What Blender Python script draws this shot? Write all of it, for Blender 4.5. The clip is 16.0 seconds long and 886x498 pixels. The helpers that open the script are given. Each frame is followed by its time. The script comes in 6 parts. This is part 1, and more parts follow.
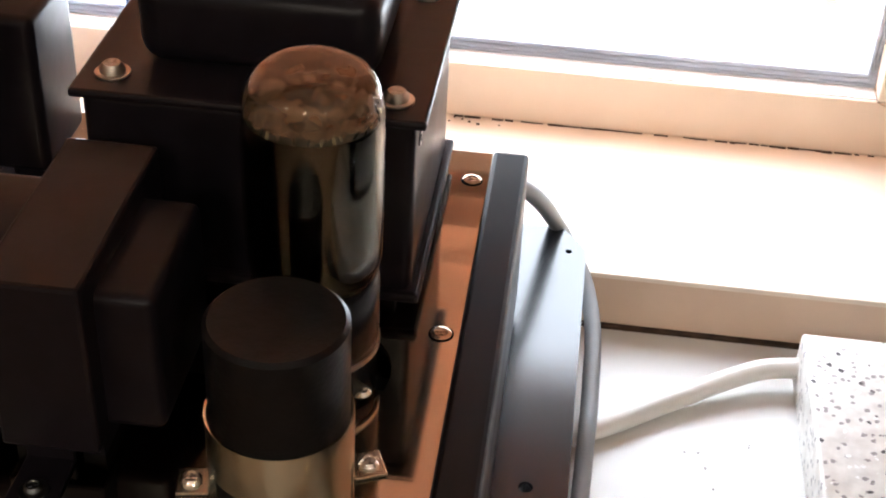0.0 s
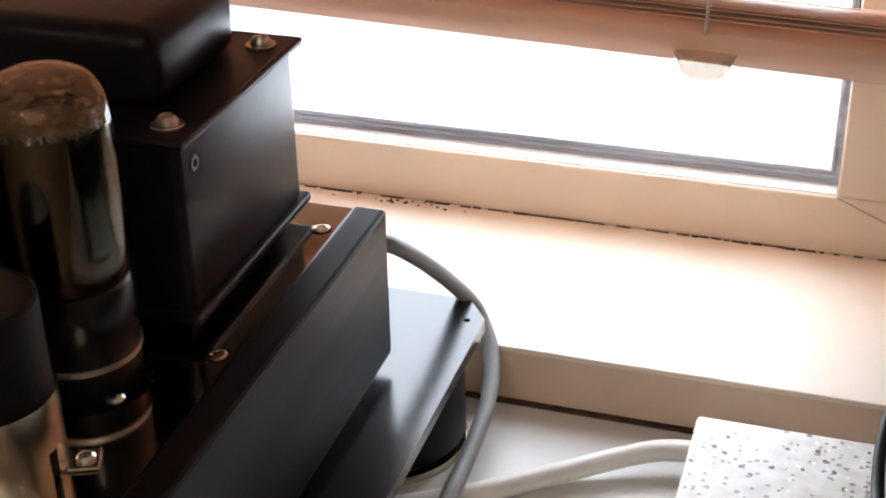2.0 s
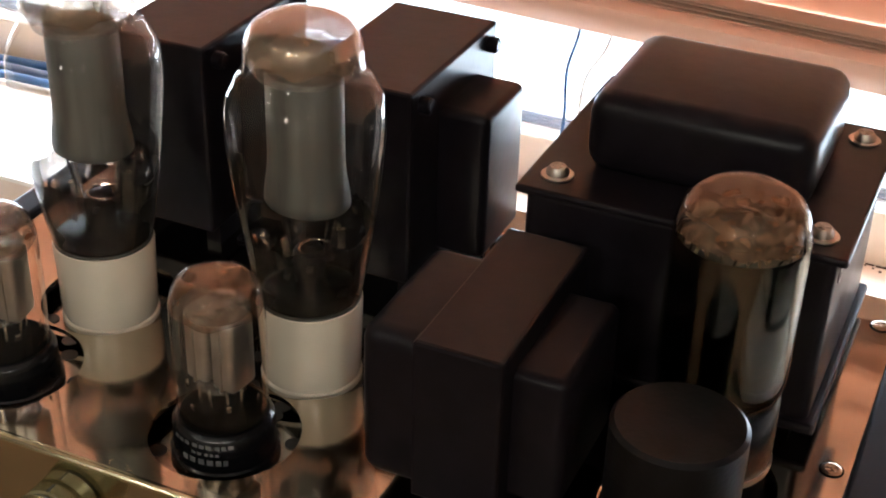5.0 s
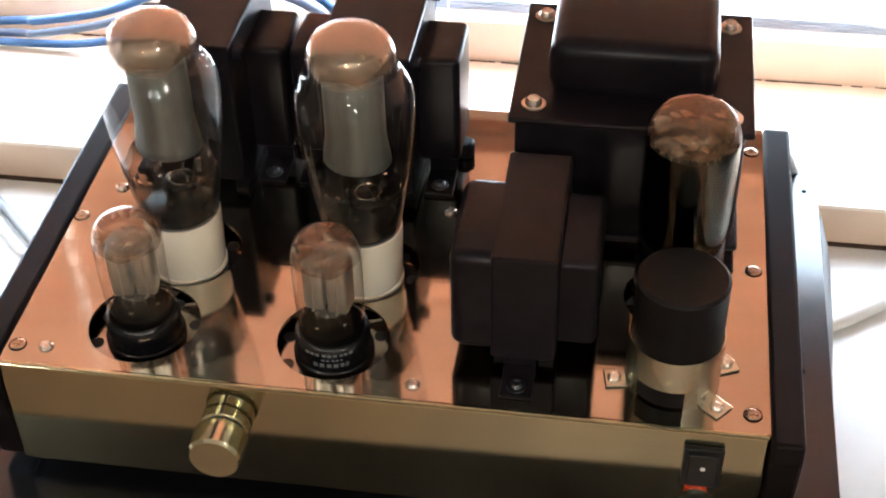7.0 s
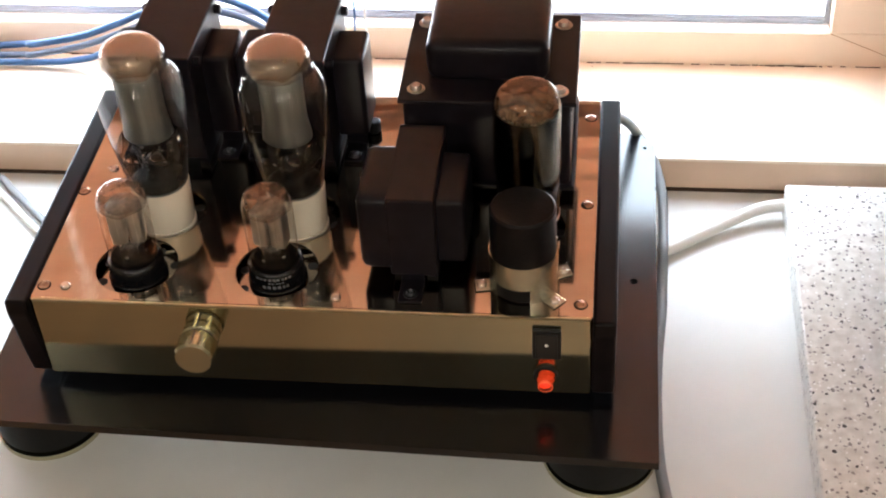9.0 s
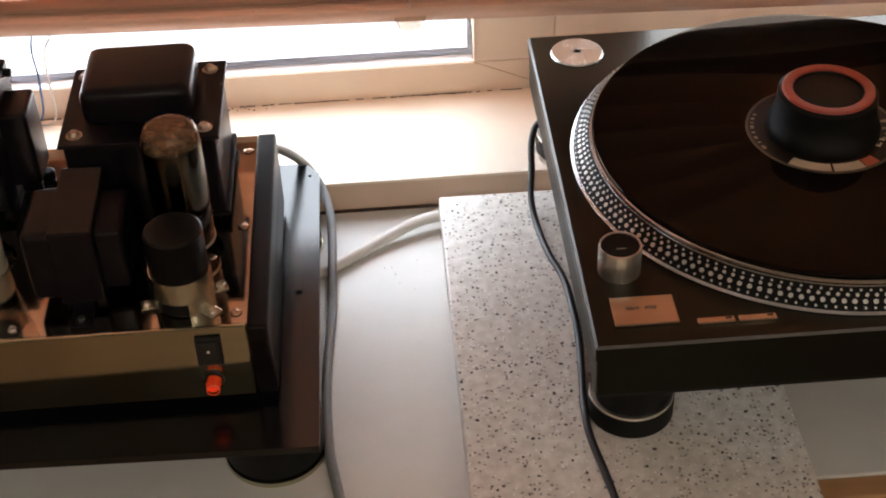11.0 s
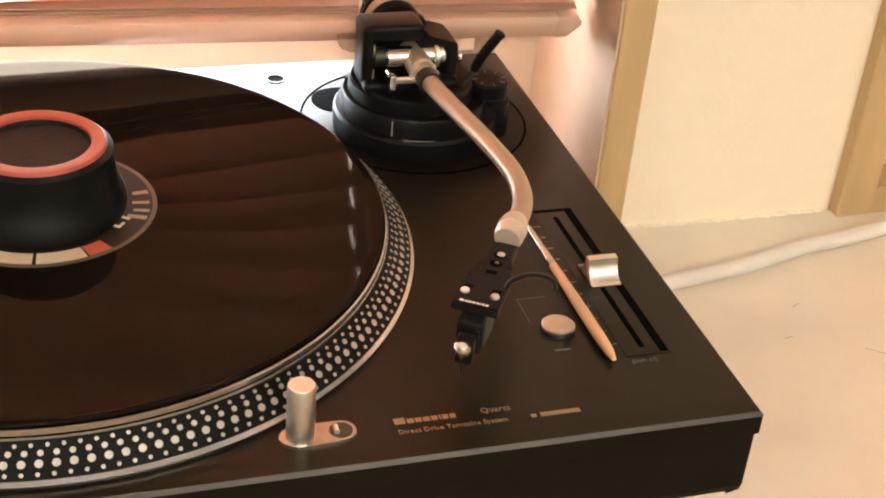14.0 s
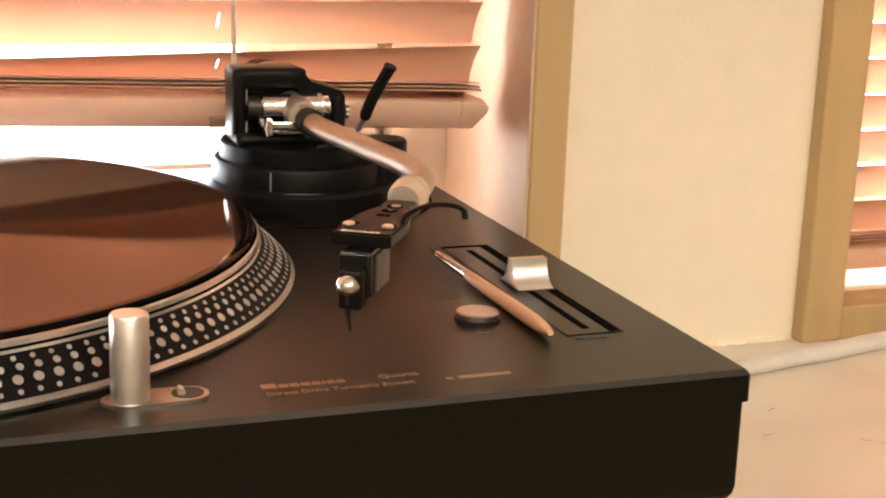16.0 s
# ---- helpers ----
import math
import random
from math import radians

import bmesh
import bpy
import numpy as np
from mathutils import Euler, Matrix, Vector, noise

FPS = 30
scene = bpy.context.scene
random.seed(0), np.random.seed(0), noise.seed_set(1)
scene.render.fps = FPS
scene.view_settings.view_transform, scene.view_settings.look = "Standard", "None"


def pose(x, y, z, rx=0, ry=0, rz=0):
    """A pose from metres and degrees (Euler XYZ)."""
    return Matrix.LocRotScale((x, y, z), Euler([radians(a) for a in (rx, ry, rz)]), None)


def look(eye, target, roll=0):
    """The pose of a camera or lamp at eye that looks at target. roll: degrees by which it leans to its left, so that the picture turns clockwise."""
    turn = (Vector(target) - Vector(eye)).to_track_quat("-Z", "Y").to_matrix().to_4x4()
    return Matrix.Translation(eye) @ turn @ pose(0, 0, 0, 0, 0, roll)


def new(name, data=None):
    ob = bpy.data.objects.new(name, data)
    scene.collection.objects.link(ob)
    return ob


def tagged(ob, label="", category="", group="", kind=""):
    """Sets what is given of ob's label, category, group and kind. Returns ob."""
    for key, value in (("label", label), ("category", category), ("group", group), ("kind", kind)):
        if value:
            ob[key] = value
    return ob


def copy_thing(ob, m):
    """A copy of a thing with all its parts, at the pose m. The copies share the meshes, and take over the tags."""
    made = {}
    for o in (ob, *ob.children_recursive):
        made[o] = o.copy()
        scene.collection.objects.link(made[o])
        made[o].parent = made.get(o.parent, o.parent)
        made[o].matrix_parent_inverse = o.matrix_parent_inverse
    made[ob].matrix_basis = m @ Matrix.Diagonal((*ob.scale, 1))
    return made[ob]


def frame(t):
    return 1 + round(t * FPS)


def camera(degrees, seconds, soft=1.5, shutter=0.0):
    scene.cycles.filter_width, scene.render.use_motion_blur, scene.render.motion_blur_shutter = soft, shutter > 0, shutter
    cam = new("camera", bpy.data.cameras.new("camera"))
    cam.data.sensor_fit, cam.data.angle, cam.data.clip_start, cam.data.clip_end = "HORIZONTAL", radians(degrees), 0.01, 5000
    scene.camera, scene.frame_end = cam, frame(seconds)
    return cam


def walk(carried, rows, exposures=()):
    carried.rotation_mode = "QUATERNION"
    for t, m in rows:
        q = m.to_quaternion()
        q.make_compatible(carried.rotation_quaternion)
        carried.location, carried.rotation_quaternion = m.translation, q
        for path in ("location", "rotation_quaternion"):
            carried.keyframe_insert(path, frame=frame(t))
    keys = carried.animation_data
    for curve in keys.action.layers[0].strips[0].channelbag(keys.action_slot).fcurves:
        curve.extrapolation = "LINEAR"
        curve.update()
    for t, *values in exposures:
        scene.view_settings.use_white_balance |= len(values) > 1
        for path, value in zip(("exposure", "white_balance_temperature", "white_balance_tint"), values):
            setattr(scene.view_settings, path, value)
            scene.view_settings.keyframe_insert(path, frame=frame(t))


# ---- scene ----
cam = camera(34.37, 16.0, soft=2.0)
PATH = [
    (0, (-0.1790, -0.1919, 0.3795), (-0.3344, 1.4287, -0.7820), 2.83),
    (0.5, (-0.1627, -0.1995, 0.3756), (-0.3097, 1.4448, -0.7535), 1.80),
    (1, (-0.1496, -0.2018, 0.3728), (-0.3377, 1.4549, -0.7317), -0.59),
    (1.5, (-0.0928, -0.2010, 0.3584), (-0.4705, 1.4770, -0.6623), -2.40),
    (2, (-0.0279, -0.1925, 0.3535), (-0.5732, 1.4699, -0.6154), -1.13),
    (2.5, (-0.0322, -0.1871, 0.3406), (-0.5616, 1.4875, -0.6164), 1.88),
    (3, (-0.0288, -0.1921, 0.3368), (-0.6074, 1.4666, -0.6192), 1.53),
    (3.5, (-0.0343, -0.1906, 0.3376), (-0.7283, 1.4265, -0.6129), 0.55),
    (4, (-0.0788, -0.1821, 0.3434), (-0.8424, 1.3968, -0.6178), 0.60),
    (4.5, (-0.1403, -0.1979, 0.3701), (-0.8782, 1.3626, -0.6401), 1.52),
    (4.7, (-0.1618, -0.2065, 0.3764), (-0.8822, 1.3601, -0.6369), 1.93),
    (6.8, (-0.2523, -0.3137, 0.5150), (-0.5493, 1.1665, -0.7968), -2.55),
    (7, (-0.2674, -0.3365, 0.5298), (-0.5135, 1.1500, -0.7855), -1.40),
    (7.5, (-0.2636, -0.3824, 0.5584), (-0.5073, 1.1061, -0.7550), -2.00),
    (8, (-0.2514, -0.4232, 0.5902), (-0.4864, 1.0593, -0.7315), -2.54),
    (8.2, (-0.2395, -0.4380, 0.6025), (-0.4847, 1.0401, -0.7223), -3.21),
    (10.3, (-0.1555, -0.5988, 0.6861), (-0.2292, 0.9358, -0.5944), -3.27),
    (10.5, (-0.1444, -0.6017, 0.6833), (-0.1835, 0.9420, -0.5877), -3.08),
    (11, (-0.1104, -0.6030, 0.6847), (-0.0486, 0.9479, -0.5765), -2.49),
    (11.5, (-0.0975, -0.5898, 0.6847), (0.1247, 0.9515, -0.5702), -0.38),
    (12, (-0.0605, -0.5611, 0.6789), (0.2750, 0.9641, -0.5706), 0.89),
    (12.5, (0.0161, -0.5158, 0.6459), (0.3966, 1.0125, -0.5867), 1.53),
    (13, (0.0766, -0.4645, 0.6039), (0.5194, 1.0595, -0.6132), 3.45),
    (13.5, (0.1256, -0.4312, 0.5469), (0.6388, 1.1096, -0.6204), 5.28),
    (14, (0.1694, -0.3963, 0.4698), (0.7300, 1.2029, -0.5925), 5.42),
    (14.5, (0.2004, -0.3757, 0.3833), (0.7964, 1.3181, -0.4977), 4.25),
    (15, (0.2057, -0.3612, 0.3288), (0.8618, 1.3793, -0.4062), 4.82),
    (15.5, (0.2097, -0.3612, 0.2841), (0.8865, 1.4248, -0.3092), 4.21),
    (16, (0.2116, -0.3648, 0.2549), (0.8966, 1.4498, -0.2328), 2.02),
]
EXPOSURES = [
    (0, -0.8, 5650, 10),
    (0.6, -1.34, 5700, 10),
    (1.0, -1.4, 5700, 10),
    (3.5, -1.46, 5700, 10),
    (4.7, -0.9, 5300, 6),
    (6.8, -0.2, 5180, 4),
    (8.2, -0.26, 5220, 4),
    (10.3, -1.12, 5800, 10),
    (11.0, -1.34, 5820, 10),
    (12.0, -1.58, 5850, 10),
    (13.0, -0.56, 5950, 7),
    (14.0, 0.34, 5720, 6),
    (14.5, 0.42, 5640, 7),
    (15, 0.34, 5640, 7),
    (16, 0.16, 5950, 8),
]
walk(cam, [(t, look(eye, target, roll)) for t, eye, target, roll in PATH], EXPOSURES)


# ---- world, daylight, exposure ----
world = bpy.data.worlds.new("World")
scene.world = world
world.use_nodes = True
wn, wl = world.node_tree.nodes, world.node_tree.links
sky = wn.new("ShaderNodeTexSky")
sky.sky_type = "NISHITA"
sky.sun_disc = False
sky.sun_elevation, sky.sun_rotation = radians(38), radians(20)
wl.new(sky.outputs[0], wn["Background"].inputs[0])
wn["Background"].inputs[1].default_value = 0.12

sun = new("sun", bpy.data.lights.new("sun", "SUN"))
sun.data.energy, sun.data.angle, sun.data.color = 1.0, radians(25), (1.0, 0.96, 0.9)
sun.matrix_world = look((-0.6, 3.0, 2.6), (0, 0, 0))


def window_light(name, x0, x1, z0, z1, y, watts, color):
    lamp = new(name, bpy.data.lights.new(name, "AREA"))
    lamp.data.shape, lamp.data.size, lamp.data.size_y = "RECTANGLE", x1 - x0, z1 - z0
    lamp.data.energy, lamp.data.color = watts, color
    lamp.matrix_world = look(((x0 + x1) / 2, y, (z0 + z1) / 2), ((x0 + x1) / 2, y - 1, (z0 + z1) / 2))
    return lamp


window_light("window_light", -1.5, 0.62, -0.6, 1.15, 0.62, 216.0, (1.0, 0.985, 0.97))
window_light("window_light", 0.68, 1.75, -0.6, 1.15, 0.62, 107.0, (1.0, 0.985, 0.97))


def ceiling_light(x, y, z, wide, deep, watts):
    """One of the room's warm ceiling lights, below its shade."""
    lamp = new("ceiling_light", bpy.data.lights.new("ceiling_light", "AREA"))
    lamp.data.shape, lamp.data.size, lamp.data.size_y = "ELLIPSE" if wide == deep else "RECTANGLE", wide, deep
    lamp.data.energy, lamp.data.color = watts, (1.0, 0.83, 0.61)
    lamp.matrix_world = look((x, y, z), (x, y, z - 1))


STRIP_LAMP = (-0.35, -2.72)
SPOT_LAMPS = ((-1.65, -1.80), (0.95, -1.80), (1.40, -2.40), (0.50, -2.85))
ceiling_light(*STRIP_LAMP, 1.66, 0.22, 0.60, 46.0)
for lx, ly in SPOT_LAMPS:
    ceiling_light(lx, ly, 1.66, 0.16, 0.16, 17.0)

# ---- building helpers ----


def part(name, bm, material, parent=None, label="", smooth=0.0):
    """Links a bmesh as one mesh object, under a thing or a part where one is given."""
    me = bpy.data.meshes.new(name)
    bm.normal_update()
    bm.to_mesh(me)
    bm.free()
    for m in material if isinstance(material, (list, tuple)) else [material]:
        me.materials.append(m)
    if smooth:
        me.shade_smooth()
        if smooth < 179:
            me.set_sharp_from_angle(angle=radians(smooth))
    ob = new(name, me)
    if parent:
        ob.parent = parent
    if label:
        ob["label"] = label
    return ob


def share(name, ob, parent, m):
    """Another piece on the mesh of ob."""
    o = new(name, ob.data)
    o.parent = parent
    o.matrix_basis = m
    return o


def thing(name, label, category, group="", at=(0, 0, 0), kind=""):
    ob = new(name)
    ob.location = at
    ob.empty_display_size = 0.02
    bpy.context.view_layer.update()
    return tagged(ob, label, category, group, kind)


def box(lo, hi, bevel=0.0, seg=2, bm=None, m=None):
    bm = bm or bmesh.new()
    size = [b - a for a, b in zip(lo, hi)]
    mid = Matrix.Translation([(a + b) / 2 for a, b in zip(lo, hi)]) @ Matrix.Diagonal(size + [1])
    made = bmesh.ops.create_cube(bm, size=1.0, matrix=(m @ mid) if m else mid)
    if bevel:
        edges = list({e for v in made["verts"] for e in v.link_edges})
        bmesh.ops.bevel(bm, geom=edges, offset=bevel, segments=seg, profile=0.5, affect="EDGES")
    return bm


def lathe(profile, seg=48, m=None, bm=None, close=True):
    """A body of revolution about z: the profile is (radius, height) from the bottom up. close: a ring, its last edge joined to its first."""
    bm = bm or bmesh.new()
    rings = []
    for r, z in profile:
        if r < 1e-6:
            rings.append([bm.verts.new((0, 0, z))])
        else:
            rings.append([bm.verts.new((r * math.cos(2 * math.pi * k / seg), r * math.sin(2 * math.pi * k / seg), z)) for k in range(seg)])
    for a, b in zip(rings, rings[1:]):
        for k in range(seg):
            q = (k + 1) % seg
            if len(a) == 1 and len(b) == 1:
                continue
            if len(a) == 1:
                bm.faces.new((a[0], b[q], b[k]))
            elif len(b) == 1:
                bm.faces.new((a[k], a[q], b[0]))
            else:
                bm.faces.new((a[k], a[q], b[q], b[k]))
    if close and len(rings[0]) > 1 and len(rings[-1]) > 1:
        a, b = rings[-1], rings[0]
        for k in range(seg):
            bm.faces.new((a[k], a[(k + 1) % seg], b[(k + 1) % seg], b[k]))
    if m:
        bmesh.ops.transform(bm, matrix=m, verts=[v for ring in rings for v in ring])
    return bm


def disc(r, z0, z1, bevel=0.0, seg=40, m=None, bm=None):
    b = min(bevel, (z1 - z0) * 0.49)
    prof = [(r - b, z0), (r, z0 + b), (r, z1 - b), (r - b, z1)] if b else [(r, z0), (r, z1)]
    return lathe([(0, z0)] + prof + [(0, z1)], seg, m, bm, close=False)


def smooth_path(points, steps=8):
    """A Catmull-Rom line through the points."""
    P = [Vector(p) for p in points]
    P = [2 * P[0] - P[1]] + P + [2 * P[-1] - P[-2]]
    out = []
    for i in range(1, len(P) - 2):
        a, b, c, d = P[i - 1 : i + 3]
        for k in range(steps):
            t = k / steps
            out.append(0.5 * (2 * b + (c - a) * t + (2 * a - 5 * b + 4 * c - d) * t * t + (3 * b - a - 3 * c + d) * t**3))
    return out + [P[-2]]


def sweep(points, radius, seg=12, bm=None, cap=True, flat=1.0):
    """A round bar along the points; radius may be a number or one for each point."""
    bm = bm or bmesh.new()
    P = [Vector(p) for p in points]
    side = None
    rings = []
    for i, p in enumerate(P):
        way = (P[min(i + 1, len(P) - 1)] - P[max(i - 1, 0)]).normalized()
        if side is None:
            side = way.orthogonal().normalized() if abs(way.z) > 0.9 else way.cross(Vector((0, 0, 1))).normalized()
        side = (side - way * side.dot(way)).normalized()
        up = side.cross(way)
        r = radius[i] if isinstance(radius, (list, tuple)) else radius
        rings.append([bm.verts.new(p + (side * math.cos(2 * math.pi * k / seg) + up * flat * math.sin(2 * math.pi * k / seg)) * r) for k in range(seg)])
    for a, b in zip(rings, rings[1:]):
        for k in range(seg):
            bm.faces.new((a[k], b[k], b[(k + 1) % seg], a[(k + 1) % seg]))
    if cap:
        bm.faces.new(rings[0])
        bm.faces.new(rings[-1][::-1])
    return bm


def prism(outline, z0, z1, holes=(), bm=None):
    """An upright slab with that outline (x, y) and round holes (x, y, r)."""
    bm = bm or bmesh.new()
    loops = [list(outline)] + [[(x + r * math.cos(2 * math.pi * k / 40), y + r * math.sin(2 * math.pi * k / 40)) for k in range(40)] for x, y, r in holes]
    edges = []
    for loop in loops:
        vs = [bm.verts.new((x, y, z0)) for x, y in loop]
        edges += [bm.edges.new((vs[k], vs[(k + 1) % len(vs)])) for k in range(len(vs))]
    faces = [f for f in bmesh.ops.triangle_fill(bm, use_beauty=True, use_dissolve=False, edges=edges)["geom"] if isinstance(f, bmesh.types.BMFace)]
    up = bmesh.ops.extrude_face_region(bm, geom=faces)
    bmesh.ops.translate(bm, vec=(0, 0, z1 - z0), verts=[v for v in up["geom"] if isinstance(v, bmesh.types.BMVert)])
    bmesh.ops.recalc_face_normals(bm, faces=bm.faces[:])
    return bm


def words(name, text, size, m, material, parent, depth=0.0002):
    """Writing in the built-in font, as a thin mesh."""
    cu = bpy.data.curves.new(name, "FONT")
    cu.body, cu.size, cu.extrude, cu.resolution_u = text, size, depth, 2
    tmp = bpy.data.objects.new(name, cu)
    me = bpy.data.meshes.new_from_object(tmp)
    bpy.data.objects.remove(tmp)
    me.name = name
    me.materials.clear()
    me.materials.append(material)
    ob = new(name, me)
    ob.parent = parent
    ob.matrix_basis = m
    return ob


def screw(name, x, y, z, r, parent, material, turn=0.0, washer=0.0, head=0.0016):
    """A cross-head screw, with a washer where one is given."""
    bm = bmesh.new()
    if washer:
        disc(washer, 0, 0.0008, 0.0002, 24, bm=bm)
    z0 = 0.0008 if washer else 0.0
    lathe([(0, z0), (r, z0), (r, z0 + head * 0.4), (r * 0.7, z0 + head), (r * 0.62, z0 + head), (r * 0.5, z0 + head - 0.0004), (0, z0 + head - 0.0004)], 20, bm=bm, close=False)
    for a in (0.0, 90.0):
        box((-r * 0.55, -r * 0.1, z0 + head - 0.0006), (r * 0.55, r * 0.1, z0 + head - 0.0001), bm=bm, m=Matrix.Rotation(radians(a), 4, "Z"))
    bm.transform(pose(x, y, z, 0, 0, turn))
    return part(name, bm, material, parent, smooth=35)


# ---- materials ----
def material(name, color, rough=0.5, metal=0.0, grain=0.0, scale=60.0, stretch=(1, 1, 1), bump=0.0, bump_scale=200.0, stain=0.0, stain_scale=9.0, rough_var=0.0, coat=0.0, spec=0.5, translucent=0.0, each=0.0, tint=None):
    """A principled material whose colour wanders at two scales (grain and stains), with fine relief."""
    mat = bpy.data.materials.new(name)
    mat.use_nodes = True
    n, l = mat.node_tree.nodes, mat.node_tree.links
    b = n["Principled BSDF"]
    b.inputs["Base Color"].default_value = (*color, 1)
    b.inputs["Roughness"].default_value, b.inputs["Metallic"].default_value = rough, metal
    b.inputs["Coat Weight"].default_value, b.inputs["Coat Roughness"].default_value = coat, 0.08
    b.inputs["Specular IOR Level"].default_value = spec
    if tint:
        b.inputs["Specular Tint"].default_value = (*tint, 1)
    co = n.new("ShaderNodeTexCoord")
    mp = n.new("ShaderNodeMapping")
    mp.inputs["Scale"].default_value = stretch
    l.new(co.outputs["Object"], mp.inputs["Vector"])

    def noisy(size, detail=3.0):
        t = n.new("ShaderNodeTexNoise")
        t.inputs["Scale"].default_value, t.inputs["Detail"].default_value = size, detail
        l.new(mp.outputs[0], t.inputs["Vector"])
        return t.outputs["Fac"]

    last = None
    for amount, size in ((grain, scale), (stain, stain_scale)):
        if not amount:
            continue
        ramp = n.new("ShaderNodeMapRange")
        ramp.inputs["From Min"].default_value, ramp.inputs["From Max"].default_value = 0.3, 0.7
        ramp.inputs["To Min"].default_value, ramp.inputs["To Max"].default_value = 1 - amount, 1 + amount * 0.6
        l.new(noisy(size), ramp.inputs["Value"])
        mul = n.new("ShaderNodeVectorMath")
        mul.operation = "SCALE"
        if last is None:
            mul.inputs[0].default_value = color
        else:
            l.new(last, mul.inputs[0])
        l.new(ramp.outputs[0], mul.inputs["Scale"])
        last = mul.outputs[0]
    if each:
        info = n.new("ShaderNodeObjectInfo")
        ramp = n.new("ShaderNodeMapRange")
        ramp.inputs["To Min"].default_value, ramp.inputs["To Max"].default_value = 1 - each, 1 + each
        l.new(info.outputs["Random"], ramp.inputs["Value"])
        mul = n.new("ShaderNodeVectorMath")
        mul.operation = "SCALE"
        if last is None:
            mul.inputs[0].default_value = color
        else:
            l.new(last, mul.inputs[0])
        l.new(ramp.outputs[0], mul.inputs["Scale"])
        last = mul.outputs[0]
    if last is not None:
        l.new(last, b.inputs["Base Color"])
    if rough_var:
        ramp = n.new("ShaderNodeMapRange")
        ramp.inputs["To Min"].default_value, ramp.inputs["To Max"].default_value = max(rough - rough_var, 0.02), rough + rough_var
        l.new(noisy(stain_scale * 2.3, 4.0), ramp.inputs["Value"])
        l.new(ramp.outputs[0], b.inputs["Roughness"])
    if bump:
        bp = n.new("ShaderNodeBump")
        bp.inputs["Strength"].default_value, bp.inputs["Distance"].default_value = bump, 0.001
        l.new(noisy(bump_scale, 2.0), bp.inputs["Height"])
        l.new(bp.outputs[0], b.inputs["Normal"])
    if translucent:
        tr = n.new("ShaderNodeBsdfTranslucent")
        tr.inputs["Color"].default_value = (*color, 1)
        mix = n.new("ShaderNodeMixShader")
        mix.inputs[0].default_value = translucent
        l.new(b.outputs[0], mix.inputs[1])
        l.new(tr.outputs[0], mix.inputs[2])
        l.new(mix.outputs[0], n["Material Output"].inputs[0])
    return mat


def thin_glass(name, tint=(1, 1, 1), rough=0.02, base=0.045, falloff=5.0):
    """Clear glass so thin that it does not bend the light: a coat of gloss over clear, stronger at a slant."""
    mat = bpy.data.materials.new(name)
    mat.use_nodes = True
    n, l = mat.node_tree.nodes, mat.node_tree.links
    n.remove(n["Principled BSDF"])
    clear, gloss, mix = n.new("ShaderNodeBsdfTransparent"), n.new("ShaderNodeBsdfGlossy"), n.new("ShaderNodeMixShader")
    slant, power, span = n.new("ShaderNodeLayerWeight"), n.new("ShaderNodeMath"), n.new("ShaderNodeMapRange")
    clear.inputs[0].default_value = (*tint, 1)
    gloss.inputs["Roughness"].default_value = rough
    slant.inputs[0].default_value = 0.5
    power.operation, power.inputs[1].default_value = "POWER", falloff
    span.inputs["To Min"].default_value, span.inputs["To Max"].default_value = base, 0.75
    l.new(slant.outputs["Facing"], power.inputs[0])
    l.new(power.outputs[0], span.inputs["Value"])
    l.new(span.outputs[0], mix.inputs[0])
    l.new(clear.outputs[0], mix.inputs[1])
    l.new(gloss.outputs[0], mix.inputs[2])
    l.new(mix.outputs[0], n["Material Output"].inputs[0])
    return mat


def see_through(name, color, rough, metal, cover, scale=70.0):
    """A film that hides only part of what lies behind it, such as the getter's flash inside a bulb."""
    mat = material(name, color, rough, metal)
    n, l = mat.node_tree.nodes, mat.node_tree.links
    clear, mix = n.new("ShaderNodeBsdfTransparent"), n.new("ShaderNodeMixShader")
    co, tex, ramp = n.new("ShaderNodeTexCoord"), n.new("ShaderNodeTexNoise"), n.new("ShaderNodeMapRange")
    tex.inputs["Scale"].default_value = scale
    l.new(co.outputs["Object"], tex.inputs["Vector"])
    ramp.inputs["From Min"].default_value, ramp.inputs["From Max"].default_value = 0.35, 0.65
    ramp.inputs["To Min"].default_value, ramp.inputs["To Max"].default_value = cover - 0.2, min(cover + 0.2, 1.0)
    l.new(tex.outputs["Fac"], ramp.inputs["Value"])
    l.new(ramp.outputs[0], mix.inputs[0])
    l.new(clear.outputs[0], mix.inputs[1])
    l.new(n["Principled BSDF"].outputs[0], mix.inputs[2])
    l.new(mix.outputs[0], n["Material Output"].inputs[0])
    return mat


